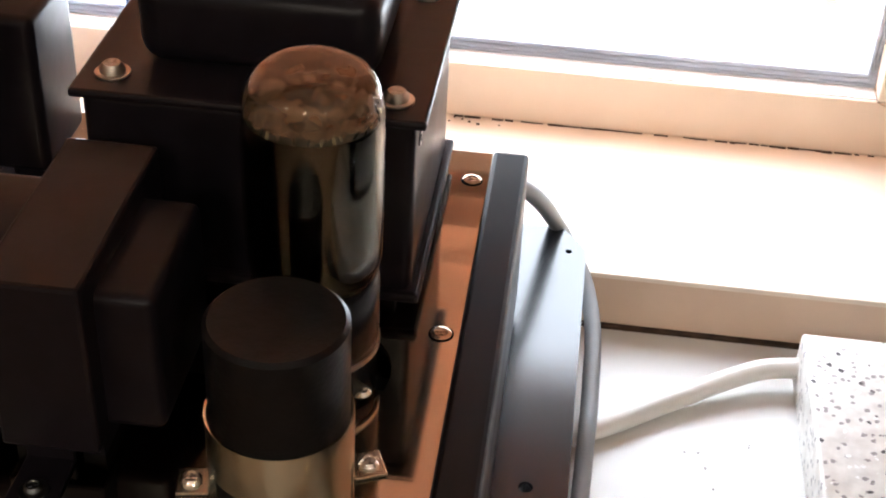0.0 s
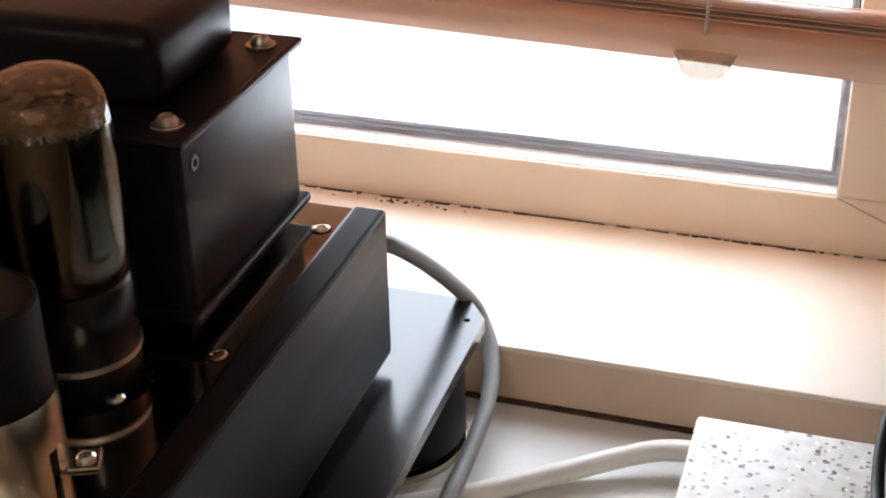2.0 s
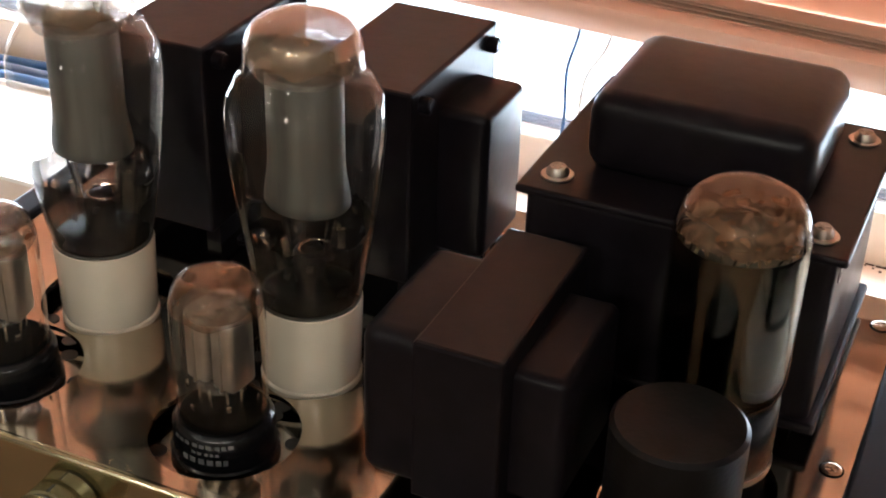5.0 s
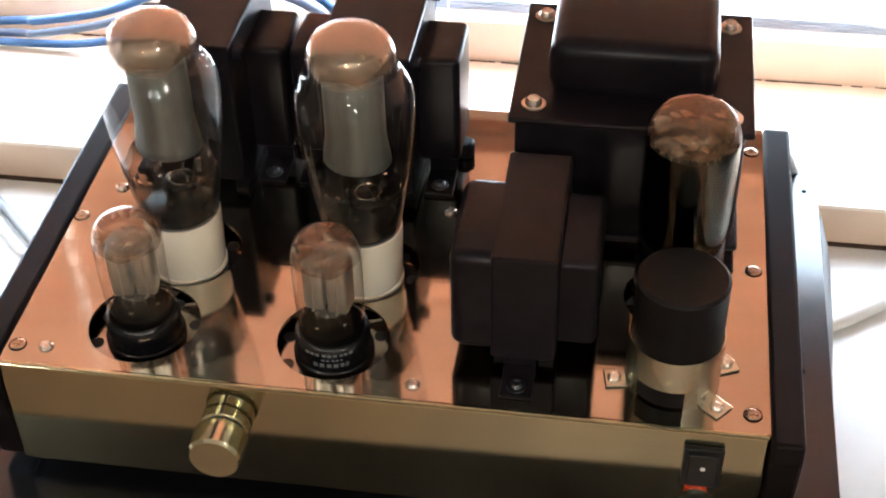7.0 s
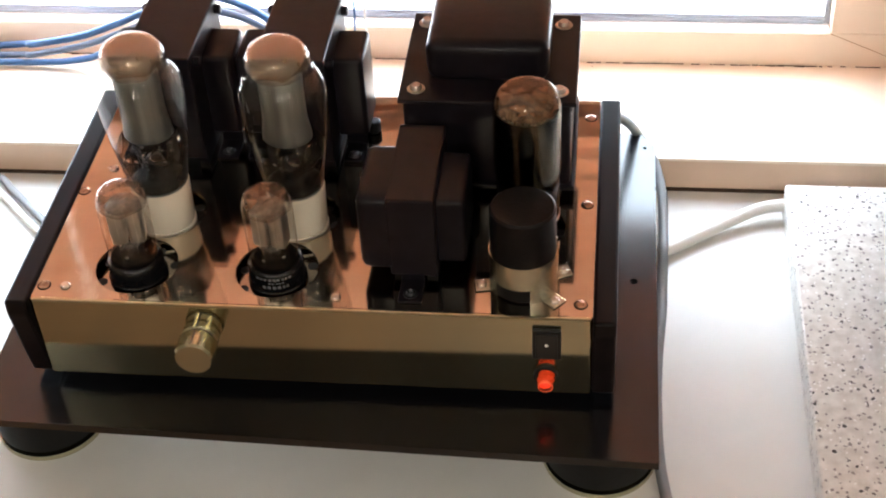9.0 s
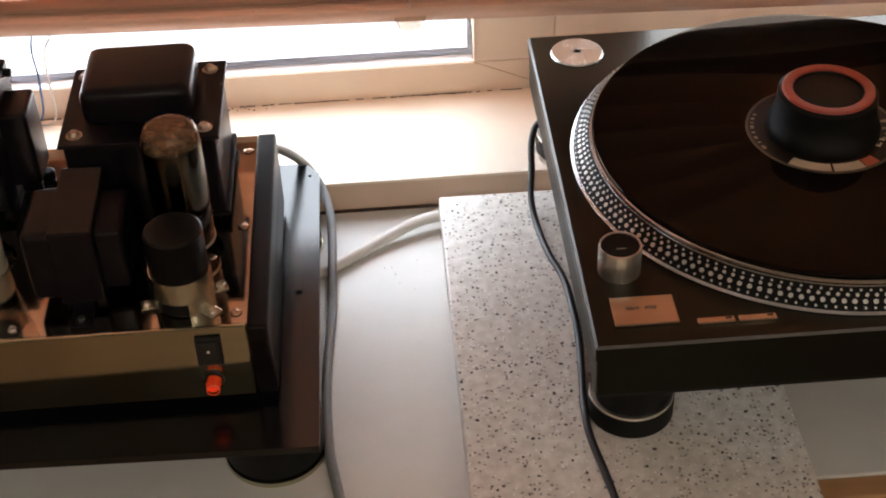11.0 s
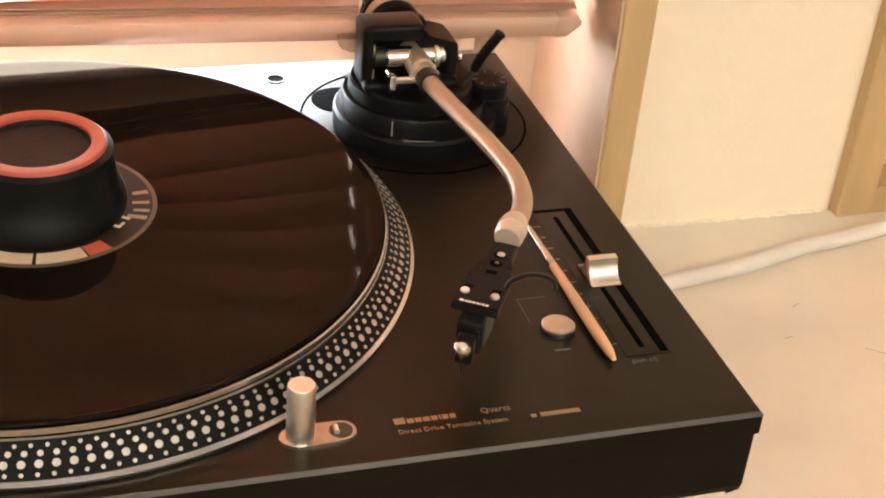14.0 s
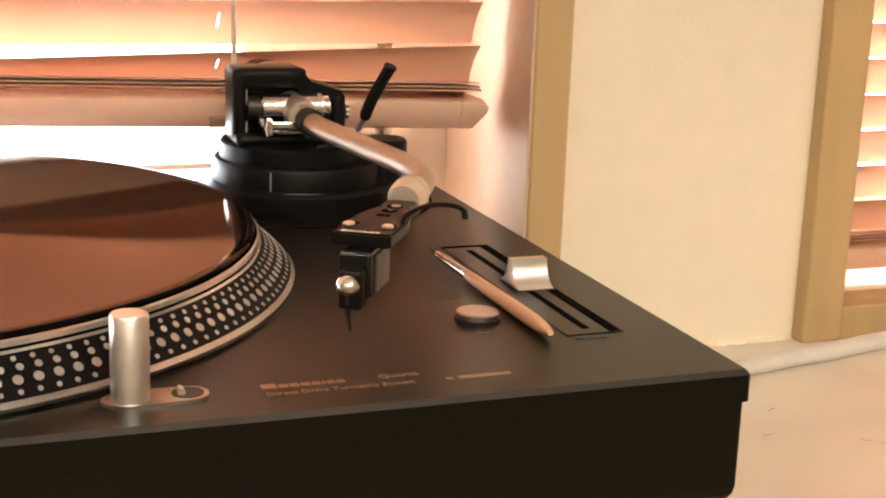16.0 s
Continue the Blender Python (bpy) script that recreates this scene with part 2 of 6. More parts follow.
def speckled_stone(name):
    """Pale composite stone with dark, grey and white chips."""
    mat = material(name, (0.62, 0.6, 0.58), 0.35)
    n, l = mat.node_tree.nodes, mat.node_tree.links
    b = n["Principled BSDF"]
    co = n.new("ShaderNodeTexCoord")
    last = None
    base = n.new("ShaderNodeTexNoise")
    base.inputs["Scale"].default_value, base.inputs["Detail"].default_value = 130.0, 4.0
    l.new(co.outputs["Object"], base.inputs["Vector"])
    ramp = n.new("ShaderNodeValToRGB")
    ramp.color_ramp.elements[0].position, ramp.color_ramp.elements[1].position = 0.35, 0.68
    ramp.color_ramp.elements[0].color, ramp.color_ramp.elements[1].color = (0.61, 0.575, 0.525, 1), (0.79, 0.765, 0.72, 1)
    l.new(base.outputs["Fac"], ramp.inputs[0])
    last = ramp.outputs[0]
    for size, hold, color, share_ in ((380.0, 0.36, (0.035, 0.03, 0.035), 0.18), (270.0, 0.32, (0.06, 0.05, 0.05), 0.14), (380.0, 0.38, (0.30, 0.27, 0.26), 0.24), (400.0, 0.35, (0.88, 0.87, 0.85), 0.14)):
        wob = n.new("ShaderNodeTexNoise")
        wob.inputs["Scale"].default_value = size * 1.4
        l.new(co.outputs["Object"], wob.inputs["Vector"])
        add = n.new("ShaderNodeVectorMath")
        add.operation = "MULTIPLY_ADD"
        add.inputs[1].default_value = (0.0026, 0.0026, 0.0026)
        l.new(wob.outputs["Color"], add.inputs[0])
        l.new(co.outputs["Object"], add.inputs[2])
        v = n.new("ShaderNodeTexVoronoi")
        v.inputs["Scale"].default_value = size
        l.new(add.outputs[0], v.inputs["Vector"])
        near = n.new("ShaderNodeMath")
        near.operation, near.inputs[1].default_value = "LESS_THAN", hold
        l.new(v.outputs["Distance"], near.inputs[0])
        sep = n.new("ShaderNodeSeparateColor")
        l.new(v.outputs["Color"], sep.inputs[0])
        pick = n.new("ShaderNodeMath")
        pick.operation, pick.inputs[1].default_value = "LESS_THAN", share_
        l.new(sep.outputs[0], pick.inputs[0])
        both = n.new("ShaderNodeMath")
        both.operation = "MULTIPLY"
        l.new(near.outputs[0], both.inputs[0])
        l.new(pick.outputs[0], both.inputs[1])
        mix = n.new("ShaderNodeMix")
        mix.data_type = "RGBA"
        l.new(both.outputs[0], mix.inputs[0])
        l.new(last, mix.inputs[6])
        mix.inputs[7].default_value = (*color, 1)
        last = mix.outputs[2]
    l.new(last, b.inputs["Base Color"])
    return mat


def grooved_vinyl(name):
    """Black vinyl with fine rings of grooves and wider bands between the tracks."""
    mat = material(name, (0.0105, 0.0092, 0.0082), 0.055, 0.5, spec=0.055, tint=(0.76, 0.60, 0.48))
    n, l = mat.node_tree.nodes, mat.node_tree.links
    co, wave, bp = n.new("ShaderNodeTexCoord"), n.new("ShaderNodeTexWave"), n.new("ShaderNodeBump")
    wave.wave_type, wave.rings_direction = "RINGS", "Z"
    wave.inputs["Scale"].default_value = 260.0
    wave.inputs["Distortion"].default_value = 0.0
    l.new(co.outputs["Object"], wave.inputs["Vector"])
    bp.inputs["Strength"].default_value, bp.inputs["Distance"].default_value = 0.008, 0.0001
    l.new(wave.outputs["Fac"], bp.inputs["Height"])
    l.new(bp.outputs[0], n["Principled BSDF"].inputs["Normal"])
    return mat


def spun_metal(name, color, rough=0.28):
    """Metal turned on a lathe: its gloss is drawn out round the centre."""
    mat = material(name, color, rough, 1.0)
    n, l = mat.node_tree.nodes, mat.node_tree.links
    t = n.new("ShaderNodeTangent")
    t.direction_type, t.axis = "RADIAL", "Z"
    n["Principled BSDF"].inputs["Anisotropic"].default_value = 0.92
    n["Principled BSDF"].inputs["Anisotropic Rotation"].default_value = 0.0
    l.new(t.outputs[0], n["Principled BSDF"].inputs["Tangent"])
    return mat


def glowing(name, color, strength):
    mat = material(name, color, 0.25)
    b = mat.node_tree.nodes["Principled BSDF"]
    b.inputs["Emission Color"].default_value = (*color, 1)
    b.inputs["Emission Strength"].default_value = strength
    return mat


M_PAINT = material("cream_paint", (0.80, 0.68, 0.555), 0.5, grain=0.04, scale=25, stain=0.06, stain_scale=4, bump=0.15, bump_scale=90)
M_WALL = material("cream_plaster", (0.92, 0.83, 0.67), 0.75, grain=0.02, scale=60, stain=0.02, stain_scale=6, bump=0.22, bump_scale=260)
# tan paint; also carries the rebate's shade and the reveal's warm bounce light
M_APRON = material("tan_paint_and_shade", (0.68, 0.50, 0.36), 0.55, grain=0.05, scale=40, stain=0.1, stain_scale=6, bump=0.1, bump_scale=120)
M_FRAME = material("window_paint", (0.79, 0.65, 0.52), 0.4, grain=0.03, scale=40, stain=0.06, stain_scale=5, bump=0.05, bump_scale=150)
M_GASKET = material("grey_gasket", (0.46, 0.51, 0.60), 0.45, grain=0.35, scale=90, stretch=(0.15, 1, 1), bump=0.3, bump_scale=120)
M_WHITE_LEDGE = material("white_ledge", (0.82, 0.83, 0.84), 0.4, stain=0.08, stain_scale=8)
M_DIRT = material("black_mould", (0.07, 0.04, 0.024), 0.9, grain=0.5, scale=150)
# unseen ceiling and walls, darkened so black parts reflect less of the room
M_CEILING = material("darkened_room_ceiling", (0.46, 0.38, 0.31), 0.9, stain=0.06, stain_scale=2)
M_ROOM = material("darkened_room_wall", (0.36, 0.32, 0.26), 0.8, grain=0.05, scale=40, stain=0.08, stain_scale=3)
M_FLOOR = material("wooden_floor", (0.28, 0.18, 0.11), 0.4, grain=0.25, scale=14, stretch=(1, 0.1, 1), stain=0.12, stain_scale=3)
M_CASING = material("pale_wood_casing", (0.56, 0.40, 0.2), 0.5, grain=0.12, scale=60, stretch=(1, 1, 0.06), stain=0.1, stain_scale=5, bump=0.15, bump_scale=120)
M_DESK = material("white_laminate", (0.72, 0.71, 0.68), 0.38, grain=0.03, scale=35, stain=0.05, stain_scale=6, rough_var=0.08, bump=0.04, bump_scale=120)
M_TABLE = material("ivory_laminate", (0.80, 0.73, 0.61), 0.42, grain=0.04, scale=30, stain=0.08, stain_scale=7, rough_var=0.1, bump=0.05, bump_scale=140)
M_EDGE = material("wooden_edge", (0.46, 0.26, 0.12), 0.4, grain=0.2, scale=40, stretch=(0.08, 1, 1), stain=0.1, stain_scale=5)
M_EDGE_DARK = material("dark_edge_band", (0.13, 0.10, 0.08), 0.45, grain=0.2, scale=60)
M_SPECK = material("grey_speck", (0.36, 0.34, 0.31), 0.8)
M_STONE = speckled_stone("speckled_stone")
M_SLAT = material("pink_slat", (0.80, 0.53, 0.38), 0.45, grain=0.03, scale=20, stretch=(0.1, 1, 1), stain=0.05, stain_scale=4, translucent=0.21, each=0.05)
M_RAIL = material("beige_rail", (0.84, 0.60, 0.46), 0.26, grain=0.06, scale=25, stretch=(0.1, 1, 1), translucent=0.25)
M_CORD = material("cream_cord", (0.78, 0.68, 0.58), 0.8, grain=0.2, scale=300)
M_CLEAR = thin_glass("clear_plastic", (0.78, 0.72, 0.64), 0.15, 0.16)
M_PANE = thin_glass("window_glass", (0.97, 0.98, 0.98), 0.0)

M_BLACK = material("black_enamel", (0.0095, 0.0076, 0.0100), 0.32, spec=0.15, grain=0.25, scale=120, rough_var=0.08, bump=0.06, bump_scale=160)
M_BLACK_MATT = material("black_powder_coat", (0.0065, 0.0060, 0.0064), 0.36, spec=0.15, grain=0.25, scale=140, bump=0.1, bump_scale=500)
M_COPPER_SCREW = material("coppery_screw", (0.46, 0.36, 0.27), 0.26, 1.0, grain=0.15, scale=200)
M_DULL_STEEL = material("dull_dark_steel", (0.10, 0.10, 0.105), 0.32, 1.0, grain=0.2, scale=200)
M_DULL_SILVER = material("worn_satin_metal", (0.50, 0.46, 0.41), 0.30, 1.0, grain=0.12, scale=150, rough_var=0.06)
M_COPPER = material("polished_copper", (0.46, 0.405, 0.325), 0.08, 1.0, grain=0.12, scale=34, stretch=(0.03, 1, 1), stain=0.05, stain_scale=7, bump=0.02, bump_scale=300, rough_var=0.04)
M_GOLD = material("champagne_front", (0.50, 0.46, 0.31), 0.09, 1.0, grain=0.06, scale=60, stretch=(0.03, 1, 1), rough_var=0.05)
M_BRASS = material("polished_brass", (0.50, 0.48, 0.34), 0.18, 1.0, grain=0.05, scale=90, rough_var=0.05)
M_SIDE = material("dark_stained_wood", (0.0075, 0.0055, 0.0057), 0.36, spec=0.13, grain=0.4, scale=60, stretch=(1, 0.08, 1), stain=0.3, stain_scale=14, rough_var=0.18, bump=0.12, bump_scale=160)
M_BOARD = material("black_plate", (0.0045, 0.0045, 0.0056), 0.20, spec=0.65, grain=0.2, scale=60, rough_var=0.1, bump=0.03, bump_scale=300)
M_RUBBER = material("black_rubber", (0.006, 0.006, 0.006), 0.5, spec=0.2, grain=0.3, scale=90, bump=0.1, bump_scale=400)
M_STEEL = material("bright_steel", (0.78, 0.74, 0.68), 0.22, 1.0, grain=0.15, scale=200, rough_var=0.08)
M_SILVER = material("brushed_aluminium", (0.84, 0.83, 0.80), 0.34, 1.0, grain=0.08, scale=80, rough_var=0.08)
M_BUTTON = material("bronze_satin_button", (0.49, 0.40, 0.305), 0.20, 1.0, grain=0.06, scale=90, stretch=(0.1, 1, 1), rough_var=0.05)
M_STROBE_DOT = material("strobe_dot_metal", (0.60, 0.58, 0.54), 0.42, 0.8, grain=0.1, scale=200)
M_TIN = material("tinned_steel", (0.66, 0.66, 0.55), 0.24, 1.0, grain=0.12, scale=60, stain=0.12, stain_scale=18, rough_var=0.08)
M_SLOT = material("deep_slot", (0.002, 0.002, 0.002), 0.95, spec=0.05)
M_CERAMIC = material("white_ceramic", (0.88, 0.80, 0.65), 0.22, grain=0.03, scale=50, stain=0.05, stain_scale=20, coat=0.4)
M_BULB = thin_glass("bulb_glass", (0.97, 0.965, 0.95), 0.02, 0.055, 3.6)
M_FLAKE = material("getter_flake", (0.30, 0.23, 0.165), 0.42, 0.4, grain=0.4, scale=200)
M_BULB_DARK = thin_glass("smoked_bulb_glass", (0.80, 0.78, 0.72), 0.03, 0.05)
M_GETTER = see_through("getter_flash", (0.38, 0.28, 0.19), 0.26, 0.65, 0.74, 95.0)
M_GETTER_THIN = see_through("thin_getter_flash", (0.22, 0.11, 0.05), 0.30, 0.45, 0.50, 160.0)
M_LOW_FILM = see_through("dark_low_film", (0.014, 0.011, 0.008), 0.32, 0.2, 0.66, 60.0)
M_ANODE = material("carbonised_plate", (0.13, 0.133, 0.12), 0.45, 0.4, grain=0.45, scale=130, stretch=(1, 1, 0.05), stain=0.2, stain_scale=30)
M_ANODE_BRIGHT = material("nickel_plate", (0.55, 0.53, 0.49), 0.32, 0.9, grain=0.2, scale=120, rough_var=0.1)
M_MICA = see_through("mica", (0.40, 0.36, 0.30), 0.3, 0.0, 0.3)
M_SOCKET = material("dull_socket_metal", (0.30, 0.275, 0.24), 0.14, 1.0, grain=0.1, scale=60)
M_BAKELITE = material("black_bakelite", (0.006, 0.006, 0.007), 0.25, spec=0.35, grain=0.2, scale=100)
M_PRINT = material("grey_print", (0.24, 0.24, 0.24), 0.6, grain=0.2, scale=300)
M_PRINT_DIM = material("worn_grey_print", (0.12, 0.12, 0.125), 0.6, grain=0.4, scale=400)
M_PRINT_GOLD = material("gold_print", (0.32, 0.22, 0.13), 0.4, 0.4, grain=0.1, scale=300)
M_SWITCH = material("black_switch", (0.012, 0.012, 0.012), 0.35, grain=0.2, scale=100)
M_GLOW = glowing("glowing_element", (1.0, 0.34, 0.12), 3.2)
M_GLOW_SOFT = glowing("glowing_lamp_body", (1.0, 0.16, 0.03), 0.17)
M_GLOW_RIM = glowing("glowing_rim", (1.0, 0.30, 0.14), 0.55)
M_STEM = material("dark_stem_glass", (0.02, 0.018, 0.016), 0.4, spec=0.2)
M_LENS = thin_glass("red_lens", (0.97, 0.48, 0.28), 0.08, 0.12)
M_DOT = material("white_dot", (0.85, 0.85, 0.82), 0.5)

M_DECK = material("brown_black_deck", (0.0085, 0.0062, 0.0040), 0.28, spec=0.26, tint=(1.0, 0.84, 0.58), grain=0.06, scale=300)
M_PLINTH = material("black_plinth", (0.0046, 0.0048, 0.0034), 0.5, spec=0.22, tint=(1.0, 0.95, 0.72), grain=0.2, scale=200, bump=0.12, bump_scale=700)
M_DECK_EDGE = material("grey_cut_edge", (0.065, 0.062, 0.056), 0.42, 0.6, grain=0.1, scale=200)
M_DECK_SIDE = material("deck_side", (0.0046, 0.0048, 0.0034), 0.4, spec=0.22, tint=(1.0, 0.95, 0.72), grain=0.15, scale=300)
# strong upright grain paints in the bulb's streaks of reflection
M_DARK_MIRROR = material("dark_mirror_film", (0.10, 0.10, 0.088), 0.10, 1.0, grain=0.9, scale=150, stretch=(1, 1, 0.03), stain=0.4, stain_scale=22)
M_SKY_CARD = bpy.data.materials.new("white_sky")
M_SKY_CARD.use_nodes = True
M_SKY_CARD.node_tree.nodes["Principled BSDF"].inputs["Base Color"].default_value = (0, 0, 0, 1)
M_SKY_CARD.node_tree.nodes["Principled BSDF"].inputs["Emission Color"].default_value = (1.0, 0.99, 0.985, 1)
M_SKY_CARD.node_tree.nodes["Principled BSDF"].inputs["Emission Strength"].default_value = 6.0
M_VINYL = grooved_vinyl("black_vinyl")
M_LABEL = material("brown_label", (0.014, 0.009, 0.006), 0.45, spec=0.3, grain=0.1, scale=80, stain=0.1, stain_scale=30)
M_LABEL_CREAM = material("cream_label_print", (0.62, 0.53, 0.40), 0.4, grain=0.05, scale=100)
M_LABEL_EDGE = material("tan_label_edge", (0.10, 0.078, 0.052), 0.45, grain=0.08, scale=100)
M_LABEL_DIM = material("dim_label_print", (0.30, 0.25, 0.18), 0.4, grain=0.05, scale=100)
M_LABEL_RED = material("red_label_print", (0.45, 0.10, 0.05), 0.4, grain=0.08, scale=100)
M_RED = material("orange_red_ring", (0.38, 0.075, 0.045), 0.4, grain=0.06, scale=150, bump=0.05, bump_scale=500)
M_STROBE = material("strobe_black", (0.006, 0.006, 0.006), 0.5, spec=0.12)
M_SPUN = spun_metal("spun_aluminium", (0.60, 0.63, 0.64), 0.24)
M_ARM = material("satin_tonearm", (0.45, 0.37, 0.28), 0.45, 0.7, grain=0.04, scale=60, rough_var=0.05)
M_IVORY = material("ivory_collar", (0.64, 0.56, 0.45), 0.35, 0.4, grain=0.04, scale=90)
M_WOOD = material("pale_wood_handle", (0.64, 0.40, 0.24), 0.5, grain=0.15, scale=90, stretch=(1, 0.08, 1), coat=0.1)
M_RED_DOT = material("red_wire", (0.55, 0.04, 0.03), 0.5)
M_GREY_CABLE = material("grey_cable", (0.21, 0.21, 0.215), 0.5, grain=0.06, scale=60)
M_WHITE_CABLE = material("white_cable", (0.72, 0.69, 0.64), 0.5, grain=0.05, scale=60, stain=0.06, stain_scale=12)
M_BLUE_CABLE = material("blue_cable", (0.04, 0.105, 0.25), 0.45, grain=0.05, scale=60)
M_GREY_BLUE = material("grey_blue_cable", (0.09, 0.12, 0.19), 0.45, grain=0.05, scale=60)
M_BLACK_CABLE = material("black_cable", (0.018, 0.018, 0.019), 0.4, grain=0.1, scale=60)

# ---- setting: room, window wall, desk ----
WALL_Y, RECESS_Y, OUT_Y = 0.2955, 0.4105, 0.50
SILL_Z = 0.0278  # top of the sill board
TABLE_Z = 0.0120
PIER_Y = 0.2995  # the wall face beside the table
W1 = (-1.30, 0.504, 0.025, 1.05)  # the desk window's opening
W2 = (0.7032, 1.62, 0.025, 1.05)  # the next window's opening
FLOOR_Z, CEIL_Z = -0.73, 1.75
X0, X1, Y0 = -2.2, 2.3, -3.2


def setting(name, bm, mat, label, category, smooth=0.0):
    return tagged(part(name, bm, mat, smooth=smooth), label, category, kind="structure")


bm = bmesh.new()
for lo, hi in (
    ((X0, WALL_Y, FLOOR_Z), (W1[0], OUT_Y, CEIL_Z)),
    ((W1[0], WALL_Y, FLOOR_Z), (W1[1], OUT_Y, W1[2])),
    ((W1[0], WALL_Y, W1[3]), (W1[1], OUT_Y, CEIL_Z)),
    ((W1[1], PIER_Y, FLOOR_Z), (W2[0], OUT_Y, CEIL_Z)),
    ((W2[0], PIER_Y, FLOOR_Z), (W2[1], OUT_Y, W2[2])),
    ((W2[0], PIER_Y, W2[3]), (W2[1], OUT_Y, CEIL_Z)),
    ((W2[1], PIER_Y, FLOOR_Z), (X1, OUT_Y, CEIL_Z)),
):
    box(lo, hi, bm=bm)
setting("wall_north", bm, M_WALL, "cream plastered wall with two window openings", "wall")
setting("wall_south", box((X0, Y0 - 0.1, FLOOR_Z), (X1, Y0, CEIL_Z)), M_ROOM, "plain room wall out of view, darkened to bounce less light", "wall")
setting("wall_west", box((X0 - 0.1, Y0 - 0.1, FLOOR_Z), (X0, OUT_Y, CEIL_Z)), M_ROOM, "plain room wall out of view, darkened to bounce less light", "wall")
setting("wall_east", box((X1, Y0 - 0.1, FLOOR_Z), (X1 + 0.1, OUT_Y, CEIL_Z)), M_ROOM, "plain room wall out of view, darkened to bounce less light", "wall")
setting("ceiling", box((X0 - 0.1, Y0 - 0.1, CEIL_Z), (X1 + 0.1, OUT_Y, CEIL_Z + 0.1)), M_CEILING, "plain room ceiling out of view, darkened to dim reflections", "ceiling")
setting("floor", box((X0 - 0.1, Y0 - 0.1, FLOOR_Z - 0.1), (X1 + 0.1, OUT_Y, FLOOR_Z)), M_FLOOR, "brown wooden floor of the room", "floor")

# window sill: a painted board with a thin lip over the wall below it
bm = box((W1[0], WALL_Y - 0.002, 0.0252), (W1[1] - 0.0005, OUT_Y - 0.002, SILL_Z), 0.0006)
setting("window_sill", bm, M_PAINT, "wide cream painted window sill", "window sill")
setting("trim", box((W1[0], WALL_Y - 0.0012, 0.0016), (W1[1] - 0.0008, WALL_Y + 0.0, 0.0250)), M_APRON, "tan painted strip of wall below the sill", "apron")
# mould in the corner of sill and window frame: broken thin patches
bm = bmesh.new()
x = -1.2
while x < 0.02:
    w = random.uniform(0.0012, 0.008)
    if random.random() < 0.82:
        box((x, RECESS_Y - random.uniform(0.0002, 0.0008) - (0.0006 if random.random() < 0.15 else 0), SILL_Z), (x + w, RECESS_Y + 0.001, SILL_Z + random.uniform(0.0003, 0.0007)), bm=bm)
    x += w * random.uniform(0.9, 1.3)
for _ in range(18):
    x, s = random.gauss(-0.245, 0.02), random.uniform(0.0003, 0.0010)
    y = RECESS_Y - random.uniform(0.001, 0.006)
    disc(s, SILL_Z, SILL_Z + 0.0003, 0, 7, m=pose(x, y, 0), bm=bm)
tagged(part("mould", bm, M_DIRT), "black mould along the joint of sill and frame", "mould", kind="stuff")
# dark joint between the desk and the wall
setting("trim", box((X0, 0.2926, -0.004), (0.333, WALL_Y, 0.0010)), M_DIRT, "dark dirty joint behind the desk", "joint")
# caulk where the wall meets the table
bm = bmesh.new()
for k in range(60):
    x = 0.525 + k * 0.00247
    if random.random() < 0.95:
        disc(random.uniform(0.0022, 0.0038), 0.010, TABLE_Z + random.uniform(0.0008, 0.0018), 0.0012, 10, m=pose(x, PIER_Y - 0.0003 + random.uniform(-0.0006, 0.0006), 0), bm=bm)
setting("trim", bm, M_WALL, "uneven caulk along the foot of the wall", "caulk")


def sash(label, x0, x1, z0, z1, stile, rail, gasket=True):
    """A window sash: frame bars with mitred look, gasket, sloping ledge and pane."""
    w = thing("window_1", label, "window", kind="structure")
    y0, y1 = RECESS_Y, RECESS_Y + 0.06
    gx0, gx1, gz0, gz1 = x0 + stile, x1 - stile, z0 + rail, z1 - 0.05
    for nm, lo, hi in (
        ("bottom_rail", (x0, y0, z0), (x1, y1, gz0)),
        ("top_rail", (x0, y0, gz1), (x1, y1, z1)),
        ("stile", (x0, y0, gz0), (gx0, y1, gz1)),
        ("stile", (gx1, y0, gz0), (x1, y1, gz1)),
    ):
        part(nm, box(lo, hi, 0.0012), M_FRAME, w)
    # hairline of the mitre at the corner
    a = math.atan2(rail, stile)
    part("mitre_joint", box((0, -0.0004, -0.0002), (math.hypot(rail, stile), 0.0005, 0.0002), m=pose(gx1, y0, gz0) @ Matrix.Rotation(a, 4, "Y")), M_EDGE, w)
    if gasket:
        # daylight on the ledge is put into its white, paler than the frame
        part("ledge", box((gx0, y0 + 0.002, gz0), (gx1 - 0.0005, y0 + 0.016, gz0 + 0.0006)), M_WHITE_LEDGE, w, "ledge inside the frame, whitened as brightly lit")
        bm = bmesh.new()
        for dz, r in ((0.0013, 0.0012), (0.0037, 0.0015), (0.0062, 0.0012)):
            sweep([(gx0, y0 + 0.0135, gz0 + dz), (gx1, y0 + 0.0135, gz0 + dz)], r, 8, bm=bm)
        part("gasket", bm, M_GASKET, w, "dirty grey rubber gasket", smooth=60)
        bm = bmesh.new()
        for dx, r in ((0.0012, 0.0011), (0.0033, 0.0013)):
            sweep([(gx1 - dx, y0 + 0.0135, gz0), (gx1 - dx, y0 + 0.0135, gz1)], r, 8, bm=bm)
        part("gasket", bm, M_GASKET, w, "dirty grey rubber gasket", smooth=60)
    pane = part("pane", box((gx0, y0 + 0.0160, gz0 - 0.004), (gx1, y0 + 0.0200, gz1)), M_PANE, w, "clear glass")
    pane.visible_shadow = False
    return w


